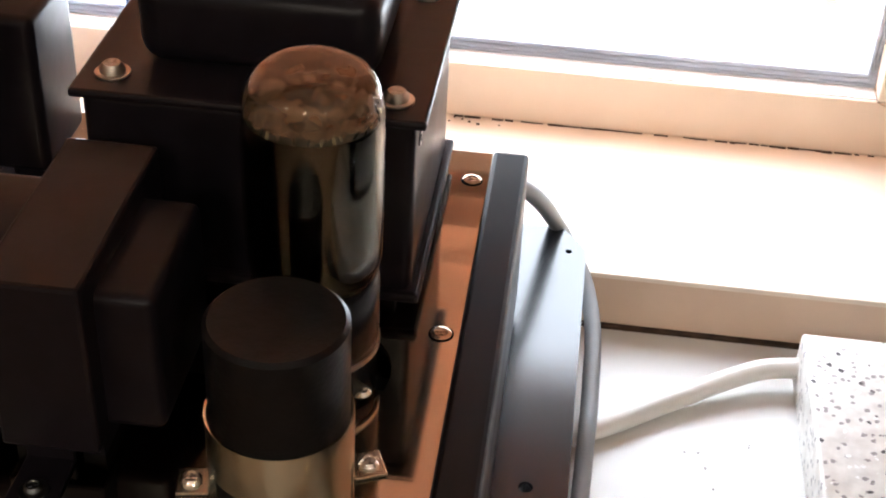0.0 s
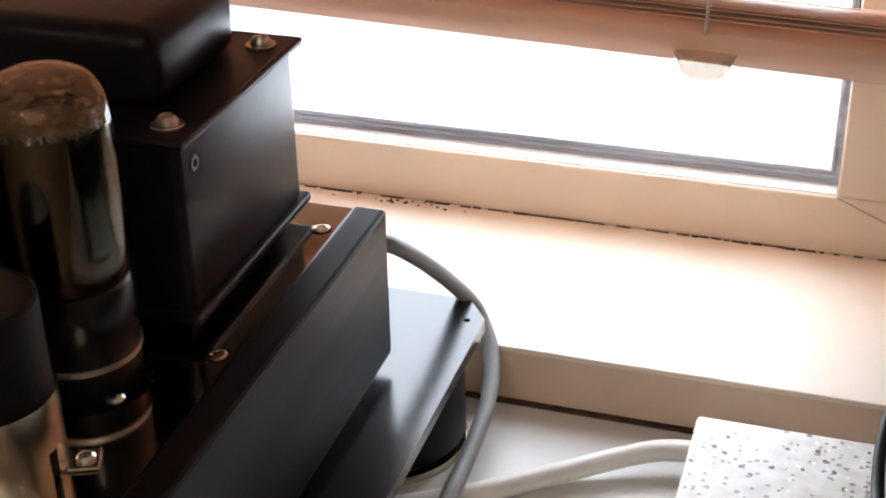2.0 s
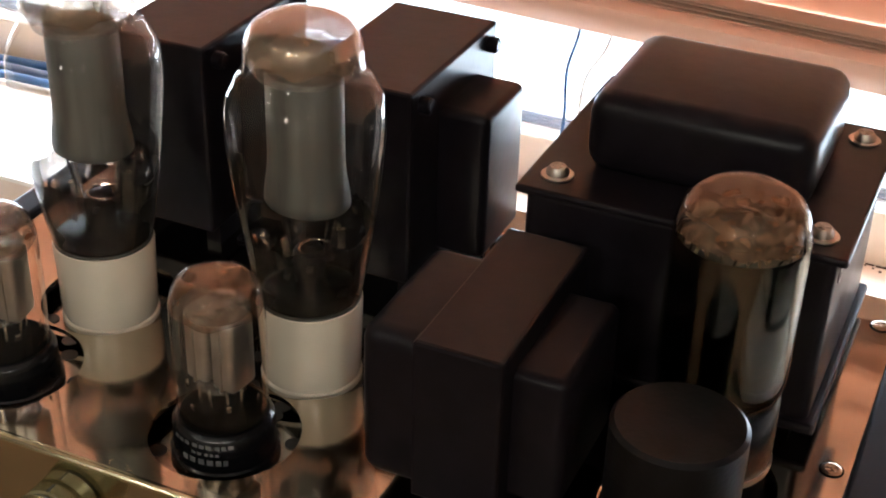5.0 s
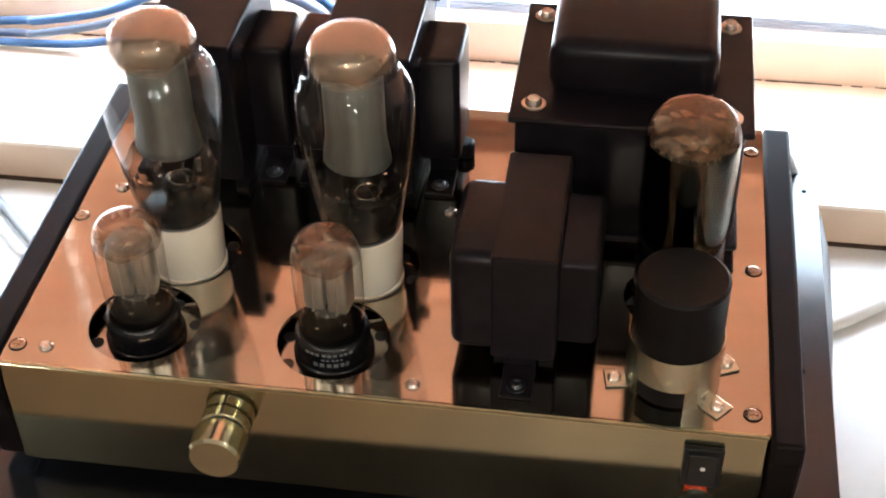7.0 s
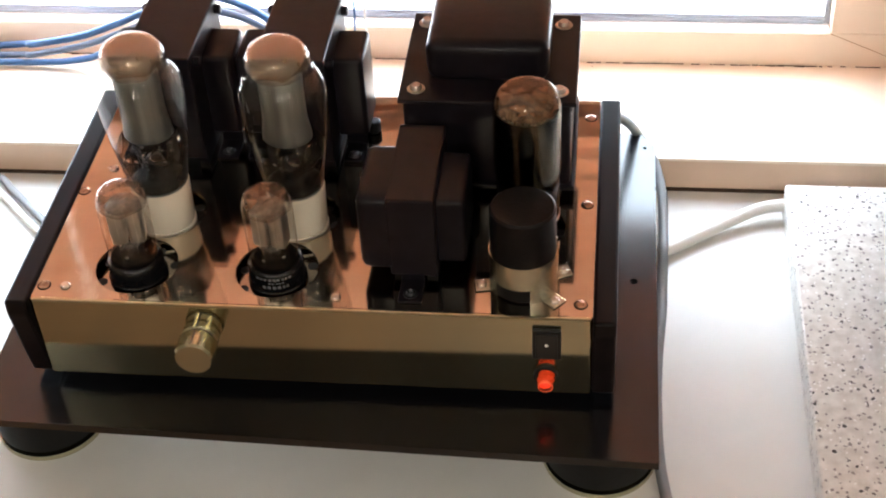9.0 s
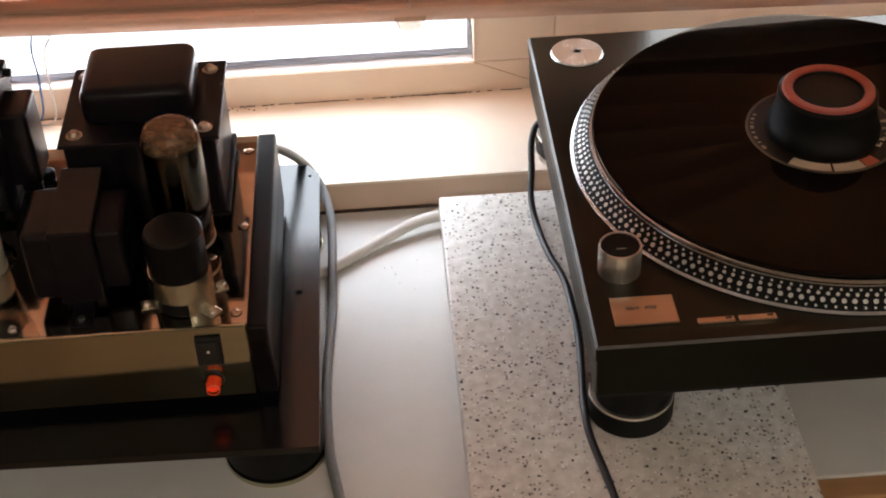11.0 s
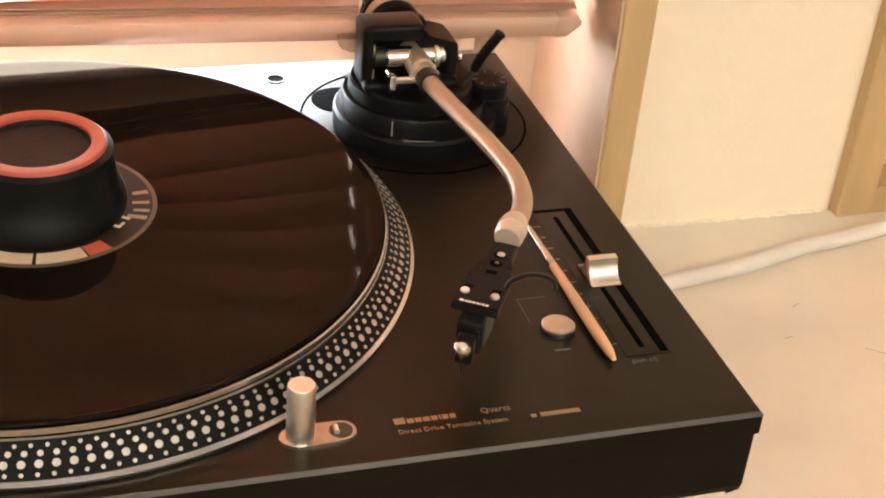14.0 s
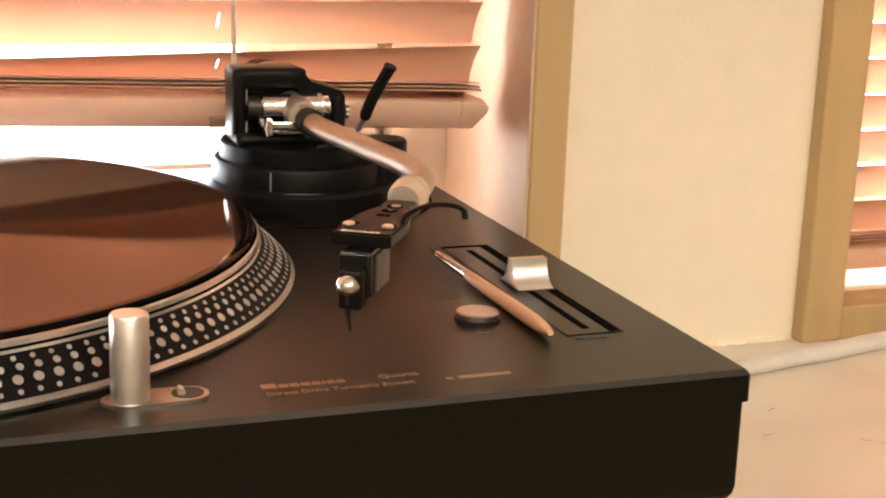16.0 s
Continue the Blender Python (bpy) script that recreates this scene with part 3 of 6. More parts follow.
sash("cream painted window sash with a grey gasket", W1[0], 0.0291, SILL_Z, W1[3], 0.0670, 0.0292)
sash("cream painted window sash behind the blind", 0.0292, 0.4605, SILL_Z, W1[3], 0.0780, 0.076, False)
w = thing("window_1", "cream painted fixed frame post beside the sash", "window frame", kind="structure")
part("post", box((0.4690, RECESS_Y - 0.002, SILL_Z), (0.5035, RECESS_Y + 0.06, W1[3]), 0.0010), M_FRAME, w)
# the shade in this gap is put into the tan colour
part("rebate", box((0.4605, RECESS_Y + 0.012, SILL_Z), (0.4690, RECESS_Y + 0.05, W1[3])), M_APRON, w, "rebate beside the sash, its tan standing in for shade")
part("sticker", box((0.4430, RECESS_Y - 0.0005, 0.0790), (0.4600, RECESS_Y, 0.0865)), M_SPECK, w, "small grey sticker")
sash("window sash of the second window", W2[0], W2[1], 0.0252, W2[3], 0.05, 0.05, False)

# reveal's brown shading and the blind's bounce are put into the lining's tan
setting("trim", box((0.5022, 0.2893, 0.0282), (0.50395, RECESS_Y - 0.0025, 1.049), 0.0005), M_APRON, "lining of the window reveal, tan for warm bounce and shade", "lining")
# wooden casings on the wall face
setting("trim", box((0.5040, 0.2890, TABLE_Z), (0.5245, PIER_Y + 0.001, 1.08), 0.0015), M_CASING, "pale wooden window casing", "casing")
setting("trim", box((0.6775, 0.2885, TABLE_Z), (0.7032, PIER_Y + 0.001, 1.08), 0.0015), M_CASING, "pale wooden window casing", "casing")
setting("trim", box((0.7033, 0.2895, TABLE_Z), (1.65, PIER_Y + 0.02, 0.0315), 0.0012), M_CASING, "pale wooden casing below the window", "casing")


# blinds
def venetian_blind(label, x0, x1, y, z_rail, slope, cords, top, first_z=0.0325):
    """Level tilted slats over a bottom rail that may hang askew and lift the lowest slats."""
    b = thing("venetian_blind", label, "blind")
    b.matrix_world = Matrix.Translation((x1, y, z_rail))
    L, rise = x1 - x0, math.tan(slope)
    prof = [(-0.0135 + 0.027 * k / 6, 0.0020 * (1 - ((k - 3) / 3) ** 2)) for k in range(7)]

    def slat(height, lean, n):
        """One curved slat, its room edge up, slotted for the cords; height and lean may change along it."""
        bm = bmesh.new()
        slots = [(cx - x1 + d, side) for cx in cords for d, side in ((-0.0005, 1), (0.0005, 0))]
        places = sorted([(-L * i / n, 0) for i in range(n + 1)] + slots, reverse=True)
        rows = []
        for xx, _ in places:
            m = pose(0, 0, height(xx), lean(xx))
            rows.append([[bm.verts.new(m @ Vector((xx, u, v + d))) for u, v in prof] for d in (0.0002, -0.0002)])
        for c, ((ua, da), (ub, db)) in enumerate(zip(rows, rows[1:])):
            for k in range(6):
                if places[c + 1][1] and k in (2, 3):
                    continue
                bm.faces.new((ua[k], ub[k], ub[k + 1], ua[k + 1]))
                bm.faces.new((da[k + 1], db[k + 1], db[k], da[k]))
            for e in (0, 6):
                bm.faces.new((ua[e], da[e], db[e], ub[e]))
        for ua, da in (rows[0], rows[-1]):
            bm.faces.new(ua + da[::-1])
        bmesh.ops.recalc_face_normals(bm, faces=bm.faces[:])
        return bm

    # the lowest slats lie stacked on the rail
    pile = 0.0180
    for k in range(3):
        pile_k = pile + 0.0015 * k
        one = part("slat", slat(lambda xx: pile_k - xx * rise, lambda xx: -11.0 - 2.0 * k, 1), M_SLAT, b, smooth=50)
        one.location = (-0.0065 + random.uniform(-0.0012, 0.0012), -0.0014 + random.uniform(-0.0004, 0.0004), 0)
    pile += 0.0045
    z, first = first_z, None
    while z < top - z_rail:
        if pile + L * rise > z - 0.010:  # this one comes to rest on the pile towards the far end
            lie = lambda xx: min(1.0, max(0.0, (pile - xx * rise - z + 0.011) / 0.011))
            one = part("slat", slat(lambda xx: max(z, pile - xx * rise), lambda xx: -56 + 44 * lie(xx), 40), M_SLAT, b, smooth=50)
            one.location = (-0.005 + random.uniform(-0.0012, 0.0012), 0, 0)
            pile += 0.0014
        elif first is None:
            first = part("slat", slat(lambda xx: 0.0, lambda xx: 0.0, 1), M_SLAT, b, smooth=50)
            first.matrix_basis = pose(-0.005, 0, z, -56)
        else:
            share("slat", first, b, pose(-0.005 + random.uniform(-0.0012, 0.0012), 0, z, -56 + random.uniform(-1.5, 1.5)))
        z += 0.0215
    # bottom rail, narrower below, with an end cap and an added lip behind the pile
    # the lip is out of sight and only blocks window light behind the slats
    out = [(-0.0112, 0.0080), (-0.0125, 0.0112), (-0.0120, 0.0142), (-0.0100, 0.0152), (0.0126, 0.0152), (0.0128, 0.0212), (0.0136, 0.0212), (0.0136, 0.0112), (0.0112, 0.0080), (0.0075, 0.0008), (0.0060, 0.0), (-0.0060, 0.0), (-0.0075, 0.0008)]

    def bar(xa, xb, grow, taper=0.0):
        bm = bmesh.new()
        r = [[bm.verts.new((xx - (0.010 - v if v < 0.010 else v - 0.010) * tp, u * grow, 0.0076 + (v - 0.0076) * grow)) for u, v in out] for xx, tp in ((xa, 0), (xb, taper))]
        for k in range(len(out)):
            q = (k + 1) % len(out)
            bm.faces.new((r[0][k], r[0][q], r[1][q], r[1][k]))
        bm.faces.new(r[0][::-1])
        bm.faces.new(r[1])
        bmesh.ops.recalc_face_normals(bm, faces=bm.faces[:])
        return bm

    rail = part("bottom_rail", bar(-L, -0.010, 1.0), M_RAIL, b, "beige bottom rail", smooth=35)
    rail.matrix_basis = Matrix.Rotation(slope, 4, "Y")
    part("end_cap", bar(-0.0155, 0.0, 1.05, 0.8), M_RAIL, rail, smooth=35)
    for cx in cords:
        up = (x1 - cx) * rise
        bm = bmesh.new()
        for dy in (-0.0128, 0.0128):
            sweep([(cx - x1, dy, 0.014 + up), (cx - x1, dy, top - z_rail)], 0.0005, 6, bm=bm)
        sweep(smooth_path([(cx - x1 + 0.001 * math.sin(k), -0.0135, 0.014 + up + 0.02 * k) for k in range(10)], 4), 0.0008, 6, bm=bm)
        part("cord", bm, M_CORD, b, "thin cream ladder cord")
        # ribbed clear clip under the rail
        bm = lathe([(0.0, -0.0095), (0.0088, -0.009), (0.0108, -0.005), (0.0122, 0.0), (0.0, 0.0005)], 40, close=False)
        for v_ in bm.verts:
            if math.hypot(v_.co.x, v_.co.y) > 0.004 and round(math.atan2(v_.co.y, v_.co.x) / (2 * math.pi / 40)) % 4 < 2:
                v_.co.x *= 0.88
                v_.co.y *= 0.88
        bm.transform(pose(cx - x1, -0.0085, 0.0062 + up))
        part("cord_clip", bm, M_CLEAR, b, "ribbed clear plastic clip", smooth=40)
    part("head_rail", box((-L, -0.02, top - z_rail), (0, 0.02, top - z_rail + 0.03), 0.002), M_RAIL, b)
    return b


venetian_blind("lowered beige venetian blind with tilted pink slats", W1[0] + 0.01, 0.4915, 0.328, 0.1345, radians(1.55), (0.357, -0.0905, -0.62), 1.0)
venetian_blind("lowered pink venetian blind in the second window", W2[0] + 0.006, W2[1] - 0.01, 0.352, 0.036, 0.0, (0.95, 1.35), 1.0)

# desk and table
setting("desk_top", box((-1.5, -0.0125, -0.028), (0.333, 0.2925, 0.0), 0.0008), M_DESK, "white laminate desk top", "desk")
setting("trim", box((-1.5, -0.030, -0.060), (0.333, -0.0127, -0.0012), 0.002), M_EDGE, "brown wooden front edge of the desk", "edge")
bm = bmesh.new()
for xx in (-1.45, 0.25):
    box((xx, 0.0, FLOOR_Z), (xx + 0.05, 0.27, -0.0282), bm=bm)
setting("desk_legs", bm, M_EDGE, "brown wooden panels carrying the desk", "desk legs")
setting("table_top", box((0.3445, -0.0125, -0.024), (1.65, 0.2990, TABLE_Z), 0.0012), M_TABLE, "ivory laminate table top, scuffed", "table")
setting("trim", box((0.3428, -0.0125, -0.0238), (0.3447, 0.2925, TABLE_Z - 0.0008)), M_EDGE_DARK, "dark edge band of the table", "edge")
bm = bmesh.new()
for xx in (0.38, 1.55):
    box((xx, 0.0, FLOOR_Z), (xx + 0.05, 0.27, -0.0242), bm=bm)
setting("table_legs", bm, M_EDGE, "brown wooden panels carrying the table", "table legs")
bm = bmesh.new()
for x, y, a in ((0.6215, 0.1520, -35), (0.627, 0.1475, -40), (0.58, 0.171, 10), (0.60, 0.20, 25)):
    box((-0.0030, -0.0002, 0), (0.0030, 0.0002, 0.00012), bm=bm, m=pose(x, y, TABLE_Z, 0, 0, a))
tagged(part("scratch", bm, M_SPECK), "small dark scuffs on the table top", "scuff", kind="stuff")

bm = bmesh.new()
for _ in range(7):
    disc(random.uniform(0.0003, 0.0006), 0.0, 0.0003, 0, 6, m=pose(random.uniform(-0.125, -0.085), random.uniform(0.18, 0.23), 0), bm=bm)
tagged(part("speck", bm, M_SPECK), "tiny specks of dirt on the desk", "dirt", kind="stuff")

tagged(part("stone_slab", box((-0.0772, -0.085, 0.0), (0.1325, 0.2735, 0.0235), 0.0014), M_STONE), "speckled pale stone slab under the turntable", "slab")

# overcast brightness outside, far behind the panes
setting("backdrop", box((-7.0, 3.0, -4.0), (7.0, 3.05, 5.0)), M_SKY_CARD, "white overcast brightness outside", "sky")

# ceiling lamps: a strip fitting and small round spots
cl = thing("strip_lamp", "long white ceiling lamp with a folded shade", "lamp", at=(*STRIP_LAMP, 1.66))
part("tray", box((-0.13, -0.33, 0.05), (0.13, 0.33, 0.0895), 0.004), M_CERAMIC, cl)
for sx_ in (-1, 1):
    part("shade", box((sx_ * 0.128 - 0.004, -0.33, 0.004), (sx_ * 0.128 + 0.004, 0.33, 0.0505), 0.001), M_CERAMIC, cl, "folded side of the shade")
spot = None
for lx, ly in SPOT_LAMPS:
    if spot is None:
        spot = thing("ceiling_spot", "small round ceiling spot on a brass rose", "lamp", "ceiling spots", at=(lx, ly, 1.66))
        part("rose", lathe([(0, 0.06), (0.05, 0.06), (0.06, 0.085), (0.0, 0.0895)], 32, close=False), M_BRASS, spot, smooth=40)
        part("shade", lathe([(0.095, 0.002), (0.098, 0.002), (0.07, 0.05), (0.045, 0.062), (0.045, 0.059), (0.067, 0.047)], 40), M_CERAMIC, spot, "white glass shade", smooth=50)
    else:
        copy_thing(spot, pose(lx, ly, 1.66))

# ---- amplifier ----
PLATE_Z, AMP_F, AMP_B = 0.1122, 0.0412, 0.2420
AMP_L, AMP_R = -0.5168, -0.2045
SMALL = [(-0.4632, 0.0730), (-0.3822, 0.0738)]
BIG = [(-0.4577, 0.1200), (-0.3776, 0.1200)]
RECT, CAP = (-0.2433, 0.1168), (-0.2430, 0.0698)

stand = thing("isolation_stand", "black plate stand on four thick round feet", "stand", at=(-0.362, 0.147, 0))
bm = prism([(-0.558, 0.0102), (-0.1665, 0.001), (-0.1665, 0.2830), (-0.1770, 0.2970), (-0.5475, 0.2970), (-0.558, 0.2830)], 0.0408, 0.0462, [(-0.1735, 0.2805, 0.0014), (-0.1805, 0.1455, 0.0024)])
bm.transform(Matrix.Translation((0.362, -0.147, 0)))
part("plate", bm, M_BOARD, stand, "black sheet with small holes")
for x, y in ((-0.1985, 0.0450), (-0.5320, 0.0525), (-0.2005, 0.2560), (-0.5265, 0.2560)):
    foot = part("foot", disc(0.0322, 0.0032, 0.0406, 0.003, 56, m=pose(x + 0.362, y - 0.147, 0)), M_RUBBER, stand, smooth=35)
    part("base_ring", lathe([(0.026, 0.0), (0.0332, 0.0), (0.0334, 0.0010), (0.0328, 0.0031), (0.026, 0.0031)], 48, m=pose(x + 0.362, y - 0.147, 0)), M_BRASS, foot, "thin brass ring")

amp = thing("tube_amplifier", "valve amplifier with copper top plate and dark wooden sides", "amplifier")
holes = [(x, y, 0.0235) for x, y in SMALL] + [(x, y, 0.0237) for x, y in BIG] + [(*RECT, 0.0215)]
bm = prism([(AMP_L, AMP_F + 0.0021), (AMP_R, AMP_F + 0.0021), (AMP_R, AMP_B), (AMP_L, AMP_B)], PLATE_Z - 0.0018, PLATE_Z, holes)
part("top_plate", bm, M_COPPER, amp, "polished copper top plate")
part("chassis", box((AMP_L, AMP_F + 0.004, 0.0560), (AMP_R, AMP_B - 0.002, 0.1035), 0.0008), M_BLACK_MATT, amp)
part("inner_wall", box((AMP_L, AMP_B - 0.004, 0.1036), (AMP_R, AMP_B - 0.0005, PLATE_Z - 0.0019)), M_BLACK_MATT, amp)
front = part("front_panel", box((AMP_L, AMP_F, 0.0545), (AMP_R, AMP_F + 0.0034, PLATE_Z + 0.0006), 0.0014, 3), M_GOLD, amp, "brushed champagne metal front panel")
for x0, x1 in ((-0.5300, AMP_L - 0.0002), (AMP_R + 0.0002, -0.1915)):
    bm = bmesh.new()
    prof = [(0.0450, 0.0520), (0.2415, 0.0520), (0.2415, 0.1142), (0.0372, 0.1142), (0.0362, 0.105)]
    a, b = [[bm.verts.new((x, y, z)) for y, z in prof] for x in (x0, x1)]
    for k in range(len(prof)):
        bm.faces.new((a[k], a[(k + 1) % len(prof)], b[(k + 1) % len(prof)], b[k]))
    bm.faces.new(a[::-1])
    bm.faces.new(b)
    bmesh.ops.recalc_face_normals(bm, faces=bm.faces[:])
    bmesh.ops.bevel(bm, geom=bm.edges[:], offset=0.0016, segments=2, profile=0.5, affect="EDGES")
    part("side_panel", bm, M_SIDE, amp, "dark stained wooden side")
for x in (-0.49, -0.23):
    for y in (0.075, 0.215):
        part("foot", disc(0.012, 0.0462, 0.0560, 0.001, 24, m=pose(x, y, 0)), M_RUBBER, amp)
for k, (x, y) in enumerate(((-0.2100, 0.2234), (-0.2100, 0.1379), (-0.2113, 0.0534), (-0.5134, 0.1376), (-0.5118, 0.0536), (-0.5110, 0.2250))):
    sc = screw("screw", x, y, PLATE_Z, 0.0033, amp, M_COPPER_SCREW, 20 + 37 * k, head=0.0008)
    part("countersink", lathe([(0.0033, 0.0), (0.0038, 0.0), (0.0038, 0.00015), (0.0033, 0.00015)], 24, m=pose(x, y, PLATE_Z)), M_SLOT, sc)
for k, (x, y) in enumerate(((-0.3454, 0.0522), (-0.4995, 0.0538), (-0.5011, 0.1597), (-0.3458, 0.1611), (-0.2288, 0.1080))):
    screw("screw", x, y, PLATE_Z, 0.0030, amp, M_STEEL, 11 + 53 * k, head=0.0016)

# volume knob
bm = lathe([(0.0, 0.0), (0.0105, 0.0), (0.0112, 0.001), (0.0112, 0.0055), (0.0102, 0.0062), (0.0102, 0.0075), (0.0118, 0.0084), (0.0120, 0.0100), (0.0120, 0.0205), (0.0108, 0.0220), (0.0, 0.0224)], 48, close=False)
knob_at = Matrix.Translation((-0.4215, AMP_F, 0.0915)) @ Matrix.Rotation(radians(90), 4, "X") @ Matrix.Diagonal((0.93, 0.93, 0.95, 1))
bm.transform(knob_at)
knob = part("volume_knob", bm, M_BRASS, amp, "turned polished brass knob", smooth=30)
bm = box((-0.0004, 0.0090, 0.0012), (0.0004, 0.01130, 0.0054))
box((-0.0004, 0.0105, 0.0104), (0.0004, 0.01210, 0.0200), bm=bm)
bm.transform(knob_at)
part("pointer_line", bm, M_SWITCH, knob)
bm = lathe([(0.0098, 0.0063), (0.01035, 0.0063), (0.01035, 0.0074), (0.0098, 0.0074)], 40, close=False)
bm.transform(knob_at)
part("groove", bm, M_SWITCH, knob, smooth=30)

# switch with glowing lens
sx = -0.2290
sw = part("power_switch", box((sx - 0.0078, AMP_F - 0.0026, 0.0840), (sx + 0.0078, AMP_F, 0.1058), 0.0008), M_SWITCH, amp, "black rocker switch")
part("rocker", box((sx - 0.0060, AMP_F - 0.0044, 0.0860), (sx + 0.0060, AMP_F - 0.0024, 0.1040), 0.0007), M_SWITCH, sw)
part("dot", disc(0.0010, 0, 0.0003, 0, 14, m=pose(sx, AMP_F - 0.0044, 0.0968, 90)), M_DOT, sw)
bm = lathe([(0.0, 0.0), (0.0052, 0.0), (0.0054, 0.002), (0.0054, 0.0075), (0.0046, 0.0098), (0.0028, 0.0108), (0.0, 0.011)], 24, m=pose(sx - 0.0004, AMP_F, 0.0700, 90), close=False)
lens = part("pilot_lamp", bm, M_LENS, amp, "red glass pilot lamp, glowing orange", smooth=40)
lens.visible_shadow = False
bm = lathe([(0, 0.0030), (0.0014, 0.0032), (0.0016, 0.0050), (0.0010, 0.0062), (0, 0.0064)], 12, m=pose(sx + 0.0004, AMP_F, 0.0722, 90), close=False)
part("glow_element", bm, M_GLOW, lens, "glowing element", smooth=40)
part("front_rim", lathe([(0.0036, 0.0092), (0.0042, 0.0087), (0.0044, 0.0091), (0.0037, 0.0096)], 14, m=pose(sx - 0.0004, AMP_F, 0.0694, 90)), M_GLOW_RIM, lens, "bright rim of the lens")
bm = lathe([(0.0028, 0.0006), (0.0048, 0.0006), (0.0042, 0.0030), (0.0049, 0.0050), (0.0042, 0.0070), (0.0030, 0.0088)], 9, m=pose(sx - 0.0004, AMP_F, 0.0700, 90))
for k, v_ in enumerate(bm.verts):
    v_.co.x += 0.0004 * math.sin(5 * k)
    v_.co.z += 0.0004 * math.cos(7 * k)
part("lamp_body", bm, M_GLOW_SOFT, lens, "faceted glowing orange lamp body")
part("lens_back", disc(0.0050, 0.0001, 0.0006, 0, 24, m=pose(sx - 0.0004, AMP_F, 0.0700, 90)), M_SWITCH, lens)
part("lamp_ring", lathe([(0.0056, 0.0), (0.0068, 0.0), (0.0066, 0.0022), (0.0056, 0.0022)], 24, m=pose(sx - 0.0004, AMP_F, 0.0700, 90)), M_SWITCH, lens)

# sockets: sunken discs with vent holes
for k, (x, y) in enumerate(SMALL + BIG + [RECT]):
    r = 0.0275 if k < 4 else 0.0225
    sub = part("socket_plate", disc(r, 0.1036, 0.1056, 0, 40, m=pose(x, y, 0)), M_SOCKET, amp)
    ring = 0.0208 if k < 4 else 0.019
    for j in range(8):
        a = radians(22.5 + 45 * j + 8 * k)
        part("vent_hole", disc(0.0029, 0.1056, 0.1059, 0, 16, m=pose(x + ring * math.cos(a), y + ring * math.sin(a), 0)), M_SWITCH, sub)
    part("socket", disc(0.0168, 0.1056, 0.1085, 0.0006, 36, m=pose(x, y, 0)), M_CERAMIC if k in (2, 3) else M_BAKELITE, sub, smooth=35)


# transformers
def bell(lo, hi, r, name, parent):
    bm = box(lo, hi, r, 4)
    return part(name, bm, M_BLACK, parent, smooth=50)


def open_transformer(name, label, core, left, right, feet):
    """A laminated core between two rounded covers, raised on brackets."""
    t = part(name, box(*core, 0.0012), M_BLACK, amp, label)
    bell(*left, 0.0055 if name == "choke" else 0.0032, "cover", t)
    bell(*right, 0.0032, "cover", t)
    for x, y in feet:
        bm = box((x - 0.0065, y - 0.0075, PLATE_Z), (x + 0.0065, y + 0.012, PLATE_Z + 0.0016), 0.0005)
        box((x - 0.0065, y + 0.0105, PLATE_Z), (x + 0.0065, y + 0.012, core[0][2] + 0.004), 0.0004, bm=bm)
        br = part("bracket", bm, M_BLACK, t)
        screw("screw", x, y - 0.002, PLATE_Z + 0.0016, 0.0026, br, M_DULL_STEEL, 30, washer=0.0040)
    for x in (core[0][0] + 0.004, core[1][0] - 0.004):
        part("block_foot", box((x - 0.003, core[0][1] + 0.006, PLATE_Z), (x + 0.003, core[1][1] - 0.006, core[0][2] + 0.001)), M_BLACK, t)
    return t


open_transformer("choke", "black choke with rounded covers", ((-0.3160, 0.0658, 0.1180), (-0.2898, 0.1335, 0.1712)), ((-0.3325, 0.0662, 0.1205), (-0.3090, 0.1165, 0.1710)), ((-0.2980, 0.0742, 0.1205), (-0.2745, 0.1200, 0.1640)), ((-0.3040, 0.0570),))
for dx in (-0.079, 0.0):
    t = open_transformer(
        "output_transformer",
        "tall black output transformer with rounded covers",
        ((-0.4035 + dx, 0.1620, 0.1200), (-0.3625 + dx, 0.2345, 0.1925)),
        ((-0.4215 + dx, 0.1845, 0.1225), (-0.3960 + dx, 0.2190, 0.1785)),
        ((-0.3700 + dx, 0.1845, 0.1225), (-0.3445 + dx, 0.2190, 0.1785)),
        ((-0.3532 + dx, 0.1800), (-0.4125 + dx, 0.1800)),
    )
    for x in (-0.3625, -0.4035):
        for y in (0.170, 0.227):
            part("clamp_bolt", disc(0.003, -0.004, 0.004, 0.0008, 12, m=pose(x + dx, y, 0.186, 0, 90)), M_BLACK, t, smooth=35)
    part("foot_pad", disc(0.0045, PLATE_Z, 0.1205, 0.001, 18, m=pose(-0.3450 + dx, 0.205, 0)), M_RUBBER, t)

pt = part("power_transformer", box((-0.3160, 0.1460, 0.1190), (-0.2205, 0.2325, 0.1782), 0.003, 3), M_BLACK, amp, "large black power transformer", smooth=50)
part("lower_lip", box((-0.3185, 0.1435, 0.1175), (-0.2178, 0.2350, 0.1212), 0.0012), M_BLACK, pt)
hole = part("side_hole", lathe([(0.0014, 0.0), (0.0026, 0.0), (0.0024, 0.0005), (0.0014, 0.0005)], 20, m=pose(-0.2205, 0.1555, 0.1685, 0, 90)), M_DULL_STEEL, pt, "rim of a small hole in the side")
part("bore", disc(0.0015, 0.0001, 0.0003, 0, 16, m=pose(-0.2205, 0.1555, 0.1685, 0, 90)), M_SLOT, hole)
part("base", box((-0.3100, 0.1520, PLATE_Z), (-0.2260, 0.2270, 0.1176)), M_BLACK, pt)
part("flange", box((-0.3185, 0.1432, 0.1776), (-0.2172, 0.2352, 0.1803), 0.0010), M_BLACK, pt)
